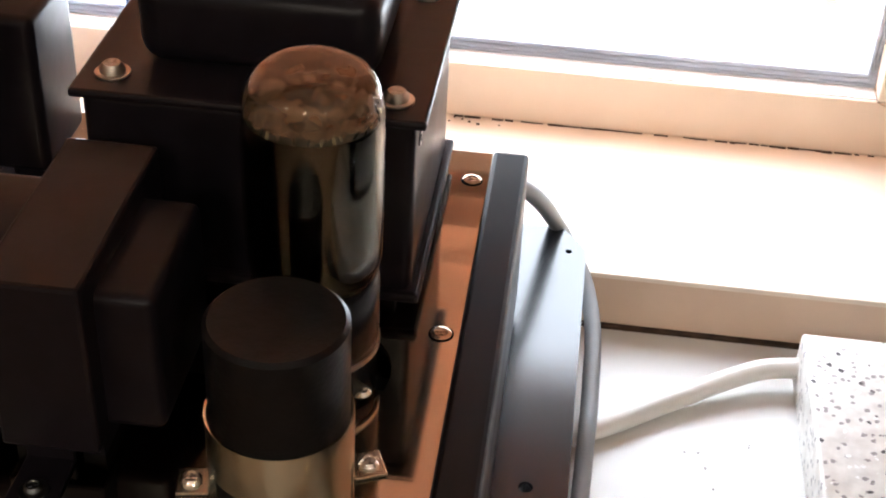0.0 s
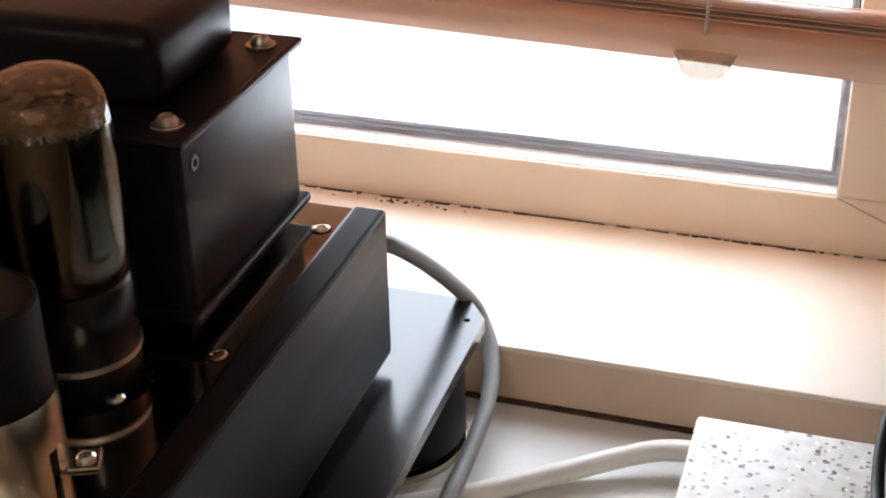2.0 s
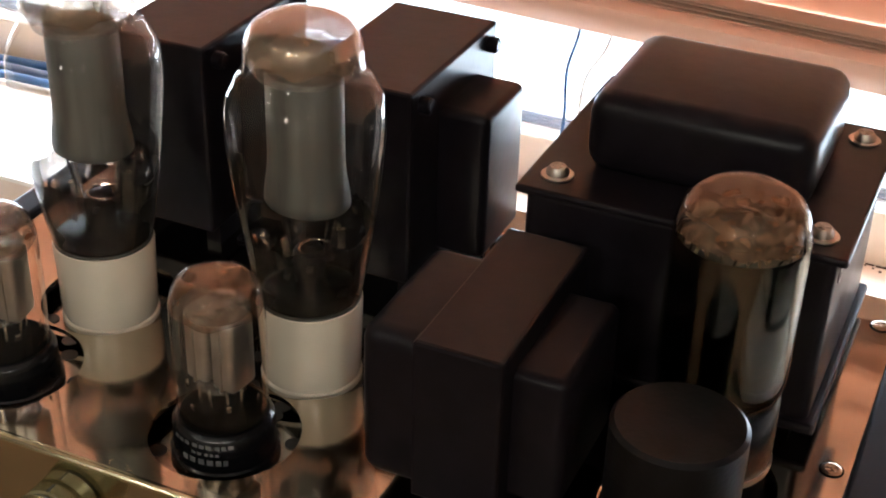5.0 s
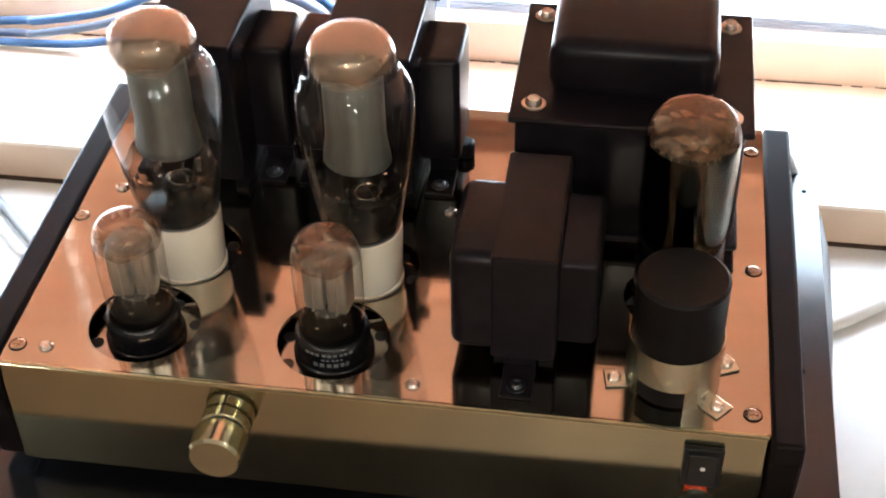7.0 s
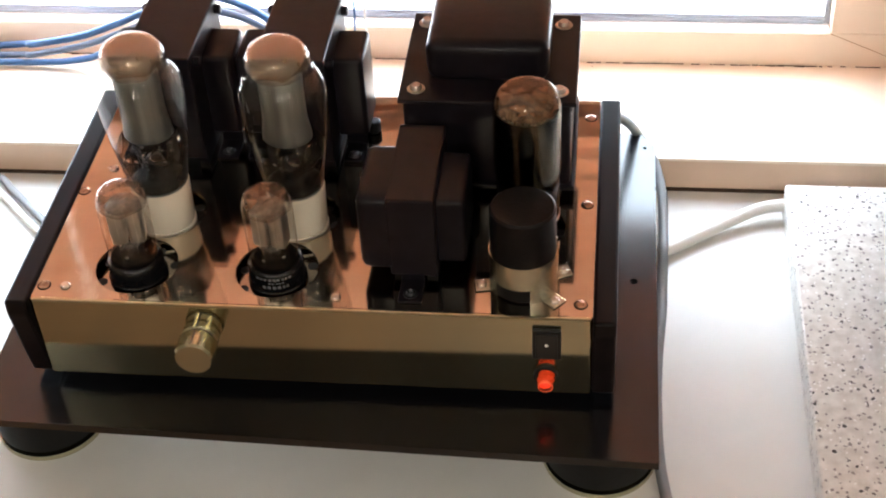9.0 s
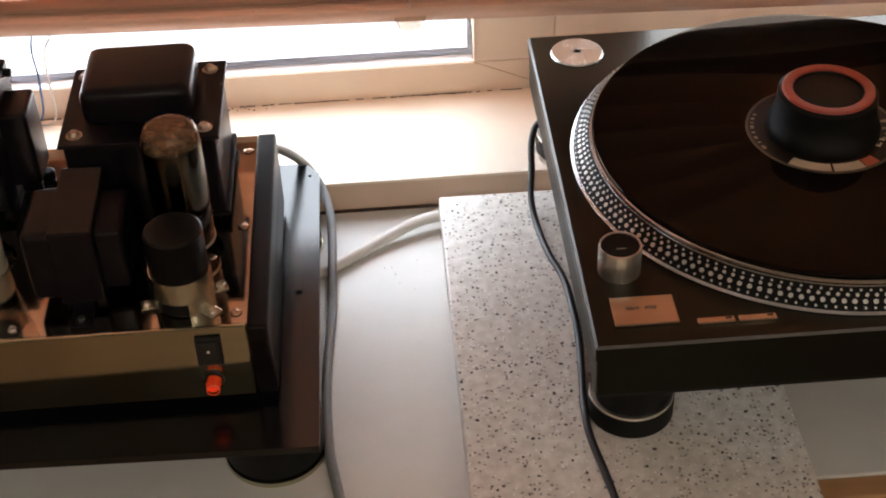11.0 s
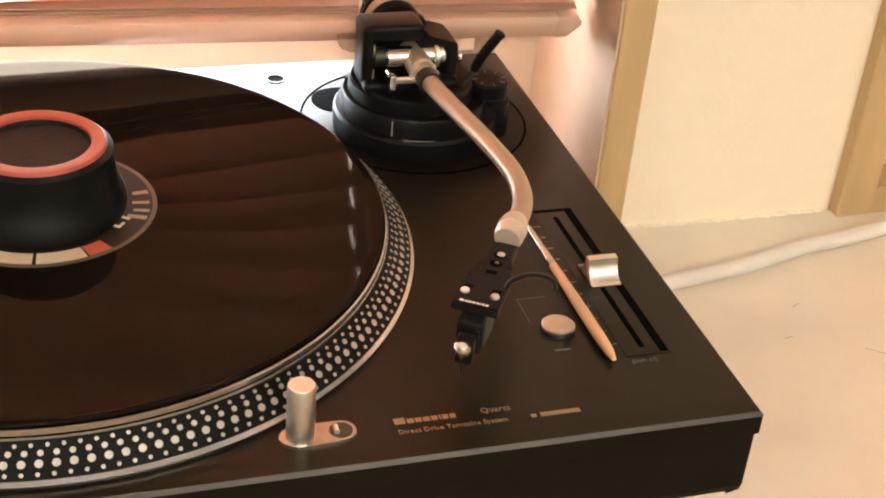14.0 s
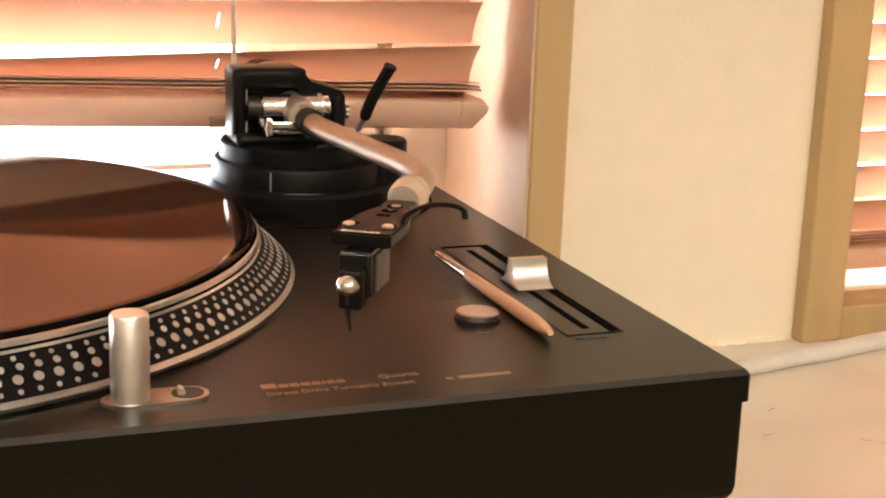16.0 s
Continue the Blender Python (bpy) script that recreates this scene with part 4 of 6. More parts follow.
bell((-0.3035, 0.1605, 0.1800), (-0.2335, 0.2205, 0.2070), 0.0075, "bell_cover", pt)
for k, (x, y) in enumerate(((-0.3087, 0.1545), (-0.2273, 0.1543), (-0.2275, 0.2230), (-0.3095, 0.2235))):
    screw("screw", x, y, 0.1803, 0.0036, pt, M_DULL_SILVER, 25 * k, washer=0.0052, head=0.0026)

# smoothing capacitor in its clamp
cx, cy = CAP
cap = part("capacitor", disc(0.0178, PLATE_Z, 0.1668, 0.0012, 56, m=pose(cx, cy, 0)), M_BLACK_MATT, amp, "black sleeved capacitor", smooth=35)


def arc_wall(r0, r1, a0, a1, z0, z1):
    """A curved strip of sheet metal about the capacitor."""
    bm = bmesh.new()
    n_ = max(3, int(abs(a1 - a0) / 6))
    cols = []
    for k in range(n_ + 1):
        c_, s_ = math.cos(radians(a0 + (a1 - a0) * k / n_)), math.sin(radians(a0 + (a1 - a0) * k / n_))
        cols.append([bm.verts.new((cx + r_ * c_, cy + r_ * s_, z_)) for r_, z_ in ((r0, z0), (r1, z0), (r1, z1), (r0, z1))])
    for p_, q_ in zip(cols, cols[1:]):
        for k in range(4):
            bm.faces.new((p_[k], p_[(k + 1) % 4], q_[(k + 1) % 4], q_[k]))
    bm.faces.new(cols[0][::-1])
    bm.faces.new(cols[-1])
    bmesh.ops.recalc_face_normals(bm, faces=bm.faces[:])
    return bm


clamp = part("clamp", lathe([(0.0180, 0.1225), (0.0187, 0.1225), (0.0189, 0.1382), (0.0183, 0.1382)], 56, m=pose(cx, cy, 0)), M_TIN, cap, "tinned steel clamp ring", smooth=35)
for a0, a1, at_ in ((-76, -8, -40), (2, 48, 24), (158, 222, 190)):
    part("leg", arc_wall(0.0180, 0.0187, a0, a1, PLATE_Z, 0.1226), M_TIN, cap, smooth=40)
    m = pose(cx, cy, 0, 0, 0, at_)
    part("foot_tab", box((0.0184, -0.0048, PLATE_Z + 0.0002), (0.0272, 0.0048, PLATE_Z + 0.0011), 0.0004, m=m), M_TIN, cap)
    p = m @ Vector((0.0232, 0, 0))
    screw("screw", p.x, p.y, PLATE_Z + 0.0011, 0.0028, cap, M_STEEL, at_)
# mains inlet at the back
part("inlet", box((-0.222, AMP_B - 0.001, 0.082), (-0.192 - 0.012, AMP_B + 0.012, 0.104), 0.001), M_SWITCH, amp)


# ---- valves ----
def arc_profile(points, n=10):
    return [(max(p.x, 0.0), p.y) for p in smooth_path([(r, z, 0) for r, z in points], n)]


def valve(name, label, x, y, z):
    return thing(name, label, "vacuum tube", "valves of the amplifier", at=(x, y, z))


def big_valve(x, y, turn):
    v = valve("vacuum_tube", "tall shouldered glass valve in a white ceramic base", x, y, 0.1085)
    # ceramic base in two steps
    part("base", lathe([(0, 0.0), (0.0160, 0.0), (0.0163, 0.001), (0.0172, 0.0270), (0.0170, 0.0282), (0.0164, 0.0286), (0, 0.0286)], 56, close=False), M_CERAMIC, v, "white glazed ceramic base", smooth=35)
    part("cement_ring", lathe([(0.0158, 0.0286), (0.0168, 0.0286), (0.0168, 0.0292), (0.0158, 0.0292)], 48), M_ANODE, v, "dark cement ring")
    prof = arc_profile([(0.0166, 0.0288), (0.0180, 0.0350), (0.0198, 0.0460), (0.0220, 0.0620), (0.0236, 0.076), (0.0246, 0.088), (0.0240, 0.0975), (0.0212, 0.1035), (0.0188, 0.1072), (0.0181, 0.110), (0.0176, 0.1155), (0.0148, 0.1208), (0.0085, 0.1236), (0.0, 0.1244)])
    bulb = part("bulb", lathe(prof, 56, close=False), M_BULB, v, "clear shouldered glass bulb", smooth=179)
    bulb.visible_shadow = False
    # getter film under the dome
    film = [(r * 0.97, z - 0.0006) for r, z in prof if z > 0.1118]
    bm = lathe(film, 56, close=False)
    low = min(vv.co.z for vv in bm.verts)
    for vv in bm.verts:
        if vv.co.z < low + 1e-5:
            vv.co.z += 0.0012 * math.sin(7 * math.atan2(vv.co.y, vv.co.x) + turn) + random.uniform(-0.0006, 0.0006)
    part("getter", bm, M_GETTER, v, "brown getter film in the dome", smooth=179).visible_shadow = False
    # plate structure: a flattened tube that widens at its foot
    bm = lathe([(0, 0.0626), (0.0140, 0.0626), (0.0144, 0.0632), (0.0141, 0.0670), (0.0131, 0.0730), (0.0127, 0.0780), (0.0126, 0.1052), (0.0122, 0.1060), (0, 0.1060)], 36, close=False)
    for v_ in bm.verts:
        v_.co.y *= 0.84
    bm.transform(pose(0, 0, 0, 0, 0, turn))
    part("anode", bm, M_ANODE, v, "grey plate", smooth=40)
    part("mica", disc(0.0150, 0.1062, 0.1070, 0, 30), M_MICA, v)
    bm = bmesh.new()
    for a in (0, 90, 180, 270):
        c, s = math.cos(radians(a + turn)), math.sin(radians(a + turn))
        sweep(smooth_path([(0.006 * c, 0.006 * s, 0.036), (0.0085 * c, 0.0085 * s, 0.047), (0.012 * c, 0.012 * s, 0.0632)], 4), 0.0005, 6, bm=bm)
    for a in (45, 225):
        c, s = math.cos(radians(a + turn)), math.sin(radians(a + turn))
        sweep([(0.009 * c, 0.009 * s, 0.1015), (0.009 * c, 0.009 * s, 0.1125)], 0.0004, 6, bm=bm)
    part("wire", bm, M_STEEL, v)
    part("stem", lathe([(0.0, 0.0290), (0.0158, 0.0291), (0.0150, 0.0296), (0.0070, 0.0310), (0.0056, 0.0330), (0.0050, 0.0440), (0.0044, 0.0456), (0.0, 0.0460)], 28, close=False), M_STEM, v, "pressed glass stem", smooth=179).visible_shadow = False
    # dark film on the inside of the lower glass
    film = [(r * 0.975, z) for r, z in prof if 0.0296 < z < 0.0560]
    bm = lathe(film, 56, close=False)
    top_ = max(vv.co.z for vv in bm.verts)
    for vv in bm.verts:
        if vv.co.z > top_ - 1e-5:
            vv.co.z += 0.0014 * math.sin(6 * math.atan2(vv.co.y, vv.co.x) + turn) + random.uniform(-0.0008, 0.0008)
    part("dark_film", bm, M_LOW_FILM, v, "dark film on the lower glass", smooth=179).visible_shadow = False
    bm = bmesh.new()
    for a in (30, 150, 270):
        c, s = math.cos(radians(a + turn)), math.sin(radians(a + turn))
        box((-0.0011, -0.0004, -0.004), (0.0011, 0.0004, 0.004), m=pose(0.0105 * c, 0.0105 * s, 0.0500, 12, 0, a), bm=bm)
    part("support_tab", bm, M_STEEL, v)
    # small steel chips added to give the sparkle low in the bulb
    bm = bmesh.new()
    for k in range(15):
        a, zz = radians(24 * k + turn), 0.0450 + 0.0030 * (k % 4)
        rr = 0.0168 + 0.0004 * (k % 2)
        box((-0.0010, -0.0003, -0.0013), (0.0010, 0.0003, 0.0013), m=pose(rr * math.cos(a), rr * math.sin(a), zz, 18 * (k % 3) - 10, 12, math.degrees(a) + 90), bm=bm)
    part("spring_chip", bm, M_STEEL, v, "bright chips added at the glass for sparkle")
    bm = bmesh.new()
    ring = [(0.0055 * math.cos(2 * math.pi * k / 24) + 0.004, 0.0055 * math.sin(2 * math.pi * k / 24) - 0.002, 0.0475) for k in range(25)]
    sweep(ring, 0.0005, 6, bm=bm)
    part("getter_ring", bm, M_SOCKET, v)
    return v


def small_valve(x, y, turn, printed):
    v = valve("vacuum_tube", "small glass valve in a black octal base", x, y, 0.1085)
    base = part("base", lathe([(0, 0.0), (0.0154, 0.0), (0.0157, 0.001), (0.0157, 0.0094), (0.0151, 0.0110), (0.0140, 0.0119), (0, 0.0119)], 48, close=False), M_BAKELITE, v, "black bakelite base", smooth=35)
    prof = arc_profile([(0.0134, 0.0116), (0.0138, 0.018), (0.0141, 0.030), (0.0141, 0.0465), (0.0138, 0.0524), (0.0118, 0.0578), (0.0070, 0.0603), (0.0, 0.0609)])
    part("bulb", lathe(prof, 44, close=False), M_BULB, v, "clear glass bulb", smooth=179).visible_shadow = False
    film = [(r * 0.965, z - 0.0005) for r, z in prof if z > 0.0498]
    bm = lathe(film, 44, close=False)
    low = min(vv.co.z for vv in bm.verts)
    for vv in bm.verts:
        if vv.co.z < low + 1e-5:
            vv.co.z += 0.0009 * math.sin(5 * math.atan2(vv.co.y, vv.co.x) + turn)
    part("getter", bm, M_GETTER_THIN, v, "brown getter film in the dome", smooth=179).visible_shadow = False
    # two plate boxes side by side, each with a folded seam
    bm = bmesh.new()
    for s in (-1, 1):
        box((s * 0.0050 - 0.0044, -0.0056, 0.0236), (s * 0.0050 + 0.0044, 0.0056, 0.0483), 0.0020, 3, bm=bm)
        box((s * 0.0050 - 0.0003, -0.0064, 0.0240), (s * 0.0050 + 0.0003, 0.0064, 0.0480), bm=bm)
    bm.transform(pose(0, 0, 0, 0, 0, turn))
    part("anode", bm, M_ANODE_BRIGHT, v, "twin nickel plates", smooth=30)
    part("base_top", disc(0.0132, 0.0119, 0.0123, 0, 32), M_SLOT, v)
    for zz, r_ in ((0.0228, 0.0078), (0.0486, 0.0098)):
        part("mica", disc(r_, zz, zz + 0.0005, 0, 24), M_MICA, v)
    bm = bmesh.new()
    for k in range(8):
        a = radians(45 * k)
        sweep([(0.0062 * math.cos(a), 0.0062 * math.sin(a), 0.0119), (0.0068 * math.cos(a), 0.0068 * math.sin(a), 0.0230)], 0.00055, 6, bm=bm)
    part("wire", bm, M_STEEL, v)
    # added chips for the glints between base and plates
    bm = bmesh.new()
    for k in range(6):
        a = radians(60 * k + 20 + turn)
        box((-0.0008, -0.0002, -0.0011), (0.0008, 0.0002, 0.0011), m=pose(0.0112 * math.cos(a), 0.0112 * math.sin(a), 0.0185 + 0.0012 * (k % 2), 10, 0, math.degrees(a) + 90), bm=bm)
    part("spring_chip", bm, M_STEEL, v)
    if printed:
        for row, (zz, spans) in enumerate(((0.0093, ((-40, -33), (-31, -25), (-23, -17), (-12, -6), (-4, 2), (4, 10), (14, 19), (21, 26), (28, 34))), (0.0066, ((-14, -9), (-7, -2), (2, 6), (8, 12), (14, 18))), (0.0037, ((-27, -20), (-17, -10), (-6, 1), (4, 11), (14, 20), (22, 27))))):
            for a0, a1 in spans:
                bm = bmesh.new()
                n_ = 2
                h_ = (0.0007, 0.0005, 0.0010)[row]
                vs = [[bm.verts.new((0.01585 * math.sin(radians(a0 + (a1 - a0) * k / n_ + 8)), -0.01585 * math.cos(radians(a0 + (a1 - a0) * k / n_ + 8)), zz + dz)) for k in range(n_ + 1)] for dz in (-h_, h_)]
                for k in range(n_):
                    bm.faces.new((vs[0][k], vs[0][k + 1], vs[1][k + 1], vs[1][k]))
                part("printed_bar", bm, M_PRINT_DIM, base)
    return v


for (x, y), turn in zip(BIG, (-8, -12)):
    big_valve(x, y, turn)
for (x, y), turn, printed in zip(SMALL, (12, -8), (False, True)):
    small_valve(x, y, turn, printed)

v = valve("vacuum_tube", "smoky straight glass rectifier valve in a black base", *RECT, 0.1085)
part("base", lathe([(0, 0.0), (0.0172, 0.0), (0.0172, 0.0155), (0.0178, 0.0165), (0.0178, 0.0370), (0.0170, 0.0395), (0, 0.0398)], 52, close=False), M_BAKELITE, v, "black bakelite base", smooth=35)
part("base_band", lathe([(0.0173, 0.0145), (0.0181, 0.0145), (0.0181, 0.0163), (0.0173, 0.0163)], 52), M_SILVER, v, "bright band")
prof = arc_profile([(0.0168, 0.0385), (0.0180, 0.043), (0.0186, 0.050), (0.0186, 0.083), (0.0182, 0.0905), (0.0160, 0.0975), (0.0104, 0.1015), (0.0, 0.1028)])
part("bulb", lathe(prof, 56, close=False), M_BULB_DARK, v, "smoky glass bulb", smooth=179).visible_shadow = False
film = [(r * 0.968, z - 0.0005) for r, z in prof if z > 0.0900]
bm = lathe(film, 72, close=False)
low = min(vv.co.z for vv in bm.verts)
for vv in bm.verts:
    if vv.co.z < low + 1e-5:
        vv.co.z += random.choice((-0.0016, -0.0004, 0.0006, 0.0010)) * random.random()
part("getter", bm, M_GETTER_THIN, v, "mottled brown getter film", smooth=179).visible_shadow = False
bm = bmesh.new()
for k in range(44):
    a, r = random.uniform(0, 6.28), 0.0138 * math.sqrt(random.random())
    if k > 20:
        a, r = 6.283 * (k - 20) / 23 + random.uniform(-0.1, 0.1), random.uniform(0.0136, 0.0146)
    tilt = pose(r * math.cos(a), r * math.sin(a), 0.0880 + random.uniform(0, 0.0030), random.uniform(-35, 35), random.uniform(-35, 35), random.uniform(0, 360))
    w_ = random.uniform(0.0016, 0.0040)
    pts = [bm.verts.new(tilt @ Vector((w_ * random.uniform(0.5, 1.2) * math.cos(q), w_ * random.uniform(0.5, 1.2) * math.sin(q), 0))) for q in (0, 1, 2.1, 3.1, 4.2, 5.2)]
    low_ = [bm.verts.new(p.co - Vector((0, 0, 0.0002))) for p in pts]
    bm.faces.new(pts)
    bm.faces.new(low_[::-1])
    for q in range(6):
        bm.faces.new((pts[q], low_[q], low_[(q + 1) % 6], pts[(q + 1) % 6]))
part("getter_flake", bm, M_FLAKE, v, "torn bright flakes under the dome")
bm = bmesh.new()
for k in range(34):
    a, h_ = 6.283 * k / 34 + random.uniform(-0.06, 0.06), random.uniform(0.0006, 0.0022)
    box((-0.0005, -0.0001, -h_), (random.uniform(0.0002, 0.0008), 0.0001, 0.0006), m=pose(0.01725 * math.cos(a), 0.01725 * math.sin(a), 0.0895, random.uniform(-25, 25), random.uniform(-20, 20), math.degrees(a) + 90), bm=bm)
part("torn_edge", bm, M_TIN, v, "bright ragged edge of the film")
part("side_mirror", lathe([(0.0160, 0.0400), (0.0175, 0.0440), (0.0180, 0.0500), (0.0180, 0.0830), (0.0177, 0.0882)], 64, close=False), M_DARK_MIRROR, v, "dark mirror film on the glass, with painted reflection streaks", smooth=179)
bm = box((-0.0142, -0.0042, 0.046), (0.0142, 0.0042, 0.0835), 0.0018)
box((-0.0040, -0.0100, 0.046), (0.0040, 0.0100, 0.0835), 0.0018, bm=bm)
bm.transform(pose(0, 0, 0, 0, 0, 18))
part("anode", bm, M_ANODE, v, "dark plates", smooth=30)
for zz in (0.0445, 0.0845):
    part("mica", disc(0.0166, zz, zz + 0.0006, 0, 30), M_ANODE, v)
bm = bmesh.new()
for a in (10, 100, 190, 280):
    c, s = math.cos(radians(a)), math.sin(radians(a))
    sweep([(0.0135 * c, 0.0135 * s, 0.040), (0.0135 * c, 0.0135 * s, 0.087)], 0.0006, 6, bm=bm)
part("wire", bm, M_STEEL, v)

# ---- turntable ----
TOP = 0.112
SPX, SPY = 0.1790, 0.1772
tt = thing("turntable", "dark brown record turntable with silver strobe platter", "turntable")
W, D = 0.4545, 0.353


def rounded(x0, y0, x1, y1, r, n=5):
    pts = []
    for cx_, cy_, a0 in ((x1 - r, y0 + r, -90), (x1 - r, y1 - r, 0), (x0 + r, y1 - r, 90), (x0 + r, y0 + r, 180)):
        pts += [(cx_ + r * math.cos(radians(a0 + 90 * k / n)), cy_ + r * math.sin(radians(a0 + 90 * k / n))) for k in range(n + 1)]
    return pts


bm = prism(rounded(0, 0, W, D, 0.0016), 0.1015, TOP)
rim = [e for e in bm.edges if all(v_.co.z > TOP - 1e-5 for v_ in e.verts) and any(abs(f_.normal.z) < 0.5 for f_ in e.link_faces)]
cut = bmesh.ops.bevel(bm, geom=rim, offset=0.0016, segments=1, profile=0.5, affect="EDGES")
for f_ in cut["faces"]:
    f_.material_index = 1
for f_ in bm.faces:
    if abs(f_.normal.z) < 0.2:
        f_.material_index = 2
deck = part("deck", bm, [M_DECK, M_DECK_EDGE, M_DECK_SIDE], tt, "brown-black satin metal deck")
bm = prism(rounded(0.0012, 0.0010, W - 0.0012, D - 0.0012, 0.002), 0.0665, 0.1016)
low = [e for e in bm.edges if all(v_.co.z < 0.0666 for v_ in e.verts) and any(abs(f_.normal.z) < 0.5 for f_ in e.link_faces)]
bmesh.ops.bevel(bm, geom=low, offset=0.006, segments=3, profile=0.5, affect="EDGES")
part("plinth", bm, M_PLINTH, tt, "matt black rubber plinth")

# feet, screwed out to level the deck
for x, y, z0 in ((0.0300, 0.0350, 0.0235), (0.4120, 0.0360, TABLE_Z), (0.0300, 0.3180, 0.0294), (0.4120, 0.3180, 0.0294)):
    zr = 0.0400 if y < 0.1 else 0.0450
    foot = part("foot", lathe([(0, z0), (0.0255, z0), (0.0272, z0 + 0.002), (0.0272, zr - 0.0002), (0, zr)], 48, m=pose(x, y, 0), close=False), M_RUBBER, tt, smooth=35)
    part("ring", lathe([(0.0235, zr), (0.0268, zr), (0.0262, zr + 0.0014), (0.0235, zr + 0.0014)], 48, m=pose(x, y, 0)), M_SILVER, foot, "thin bright ring")
    part("neck", disc(0.0240, zr + 0.0001, 0.0664, 0.0005, 40, m=pose(x, y, 0)), M_RUBBER, foot, smooth=35)

# platter
at = pose(0, 0, 0)
Z1, Z2 = 0.1152, 0.1250
R1, R2 = 0.1648, 0.1545
platter = part("platter", lathe([(0.150, 0.1122), (0.1658, 0.1122), (0.1664, 0.1130), (0.1664, 0.1142), (R1 + 0.0004, Z1), (R2 - 0.0002, Z2), (R2 - 0.0006, 0.1264), (0.1532, 0.1266), (0.1532, 0.1271), (0.1536, 0.1273), (0.1533, 0.1288), (0.1525, 0.1292), (0.1515, 0.1284), (0.0, 0.1284)], 160, m=at, close=False), M_SPUN, tt, "spun aluminium platter", smooth=30)
platter.location = (SPX, SPY, 0)
platter.scale = (1.011, 1.011, 1.0)
part("strobe_band", lathe([(R1, Z1 + 0.0003), (R1, Z1 + 0.0005), (R2, Z2 + 0.0005), (R2, Z2 + 0.0003)], 160, m=at, close=False), M_STROBE, platter, "black band of the strobe rim", smooth=30)
part("groove", lathe([(0.1533, 0.12645), (0.15345, 0.12655), (0.15345, 0.1269), (0.1533, 0.1270)], 160, close=False), M_SLOT, platter)
slope = math.atan2(Z2 - Z1, R1 - R2)


def dot_mesh(r):
    b = disc(r, 0.0, 0.00025, 0, 8)
    return b


rows = ((0.14, 0.00082, 180), (0.41, 0.00156, 165), (0.68, 0.00115, 177), (0.88, 0.00080, 171))
first = None
joined = bmesh.new()
for f_, r_, count in rows:
    rr, zz = R1 + (R2 - R1) * f_, Z1 + (Z2 - Z1) * f_ + 0.0005
    for k in range(count):
        a = 2 * math.pi * k / count
        m = at @ Matrix.Rotation(a, 4, "Z") @ Matrix.Translation((rr, 0, zz)) @ Matrix.Rotation(slope, 4, "Y")
        if r_ > 0.0015:
            if first is None:
                first = part("strobe_dot", dot_mesh(r_), M_STROBE_DOT, platter)
                first.matrix_basis = m
            else:
                share("strobe_dot", first, platter, m)
        else:
            disc(r_, 0.0, 0.00025, 0, 8, m=m, bm=joined)
tagged(part("small_strobe_dots", joined, M_STROBE_DOT, platter), kind="stuff")

record = thing("vinyl_record", "black vinyl record lying on the platter", "record", at=(SPX, SPY, 0.1286))
record.scale = (1.017, 1.017, 1.0)
part("disc", lathe([(0, 0.0), (0.150, 0.0), (0.1508, 0.0008), (0.1510, 0.0016), (0.1506, 0.0024), (0.1490, 0.0026), (0.1465, 0.0023), (0.054, 0.0023), (0.051, 0.0025), (0, 0.0025)], 160, close=False), M_VINYL, record, "grooved black vinyl", smooth=30)
label = part("paper_label", disc(0.0500, 0.0025, 0.0028, 0, 80), M_LABEL, record, "dark brown paper label")
part("label_edge", lathe([(0.0480, 0.0028), (0.0500, 0.0028), (0.0500, 0.00295), (0.0480, 0.00295)], 80), M_LABEL_EDGE, label)


def arc_patch(r0, r1, a0, a1, z):
    bm = bmesh.new()
    n_ = max(4, int((a1 - a0) / 4))
    v0, v1 = [[bm.verts.new((r * math.cos(radians(a0 + (a1 - a0) * k / n_)), r * math.sin(radians(a0 + (a1 - a0) * k / n_)), z)) for k in range(n_ + 1)] for r in (r0, r1)]
    for k in range(n_):
        bm.faces.new((v0[k], v1[k], v1[k + 1], v0[k + 1]))
    return bm


part("label_print", arc_patch(0.0395, 0.0478, 228, 262, 0.0030), M_LABEL_CREAM, label)
part("label_print", arc_patch(0.0395, 0.0478, 264, 290, 0.0030), M_LABEL_CREAM, label)
part("label_print", arc_patch(0.0395, 0.0478, 291, 304, 0.0030), M_LABEL_RED, label)
for a0, a1, r0, r1 in ((150, 153, 0.0445, 0.0468), (156, 160, 0.0445, 0.0468), (163, 165, 0.0445, 0.0468), (168, 173, 0.0445, 0.0468), (177, 180, 0.0445, 0.0468), (184, 188, 0.0445, 0.0468), (192, 194, 0.0445, 0.0468), (198, 203, 0.0445, 0.0468), (336, 340, 0.0385, 0.0470), (344, 347, 0.0400, 0.0470), (353, 356, 0.0390, 0.0465), (4, 8, 0.0400, 0.0470)):
    part("print_mark", arc_patch(r0, r1, a0, a1, 0.0030), M_LABEL_DIM, label)
words("label_writing", "EY", 0.0115, Matrix.Rotation(radians(-42), 4, "Z") @ pose(0.0395, 0.002, 0.0031, 0, 0, 95), M_LABEL_CREAM, label)

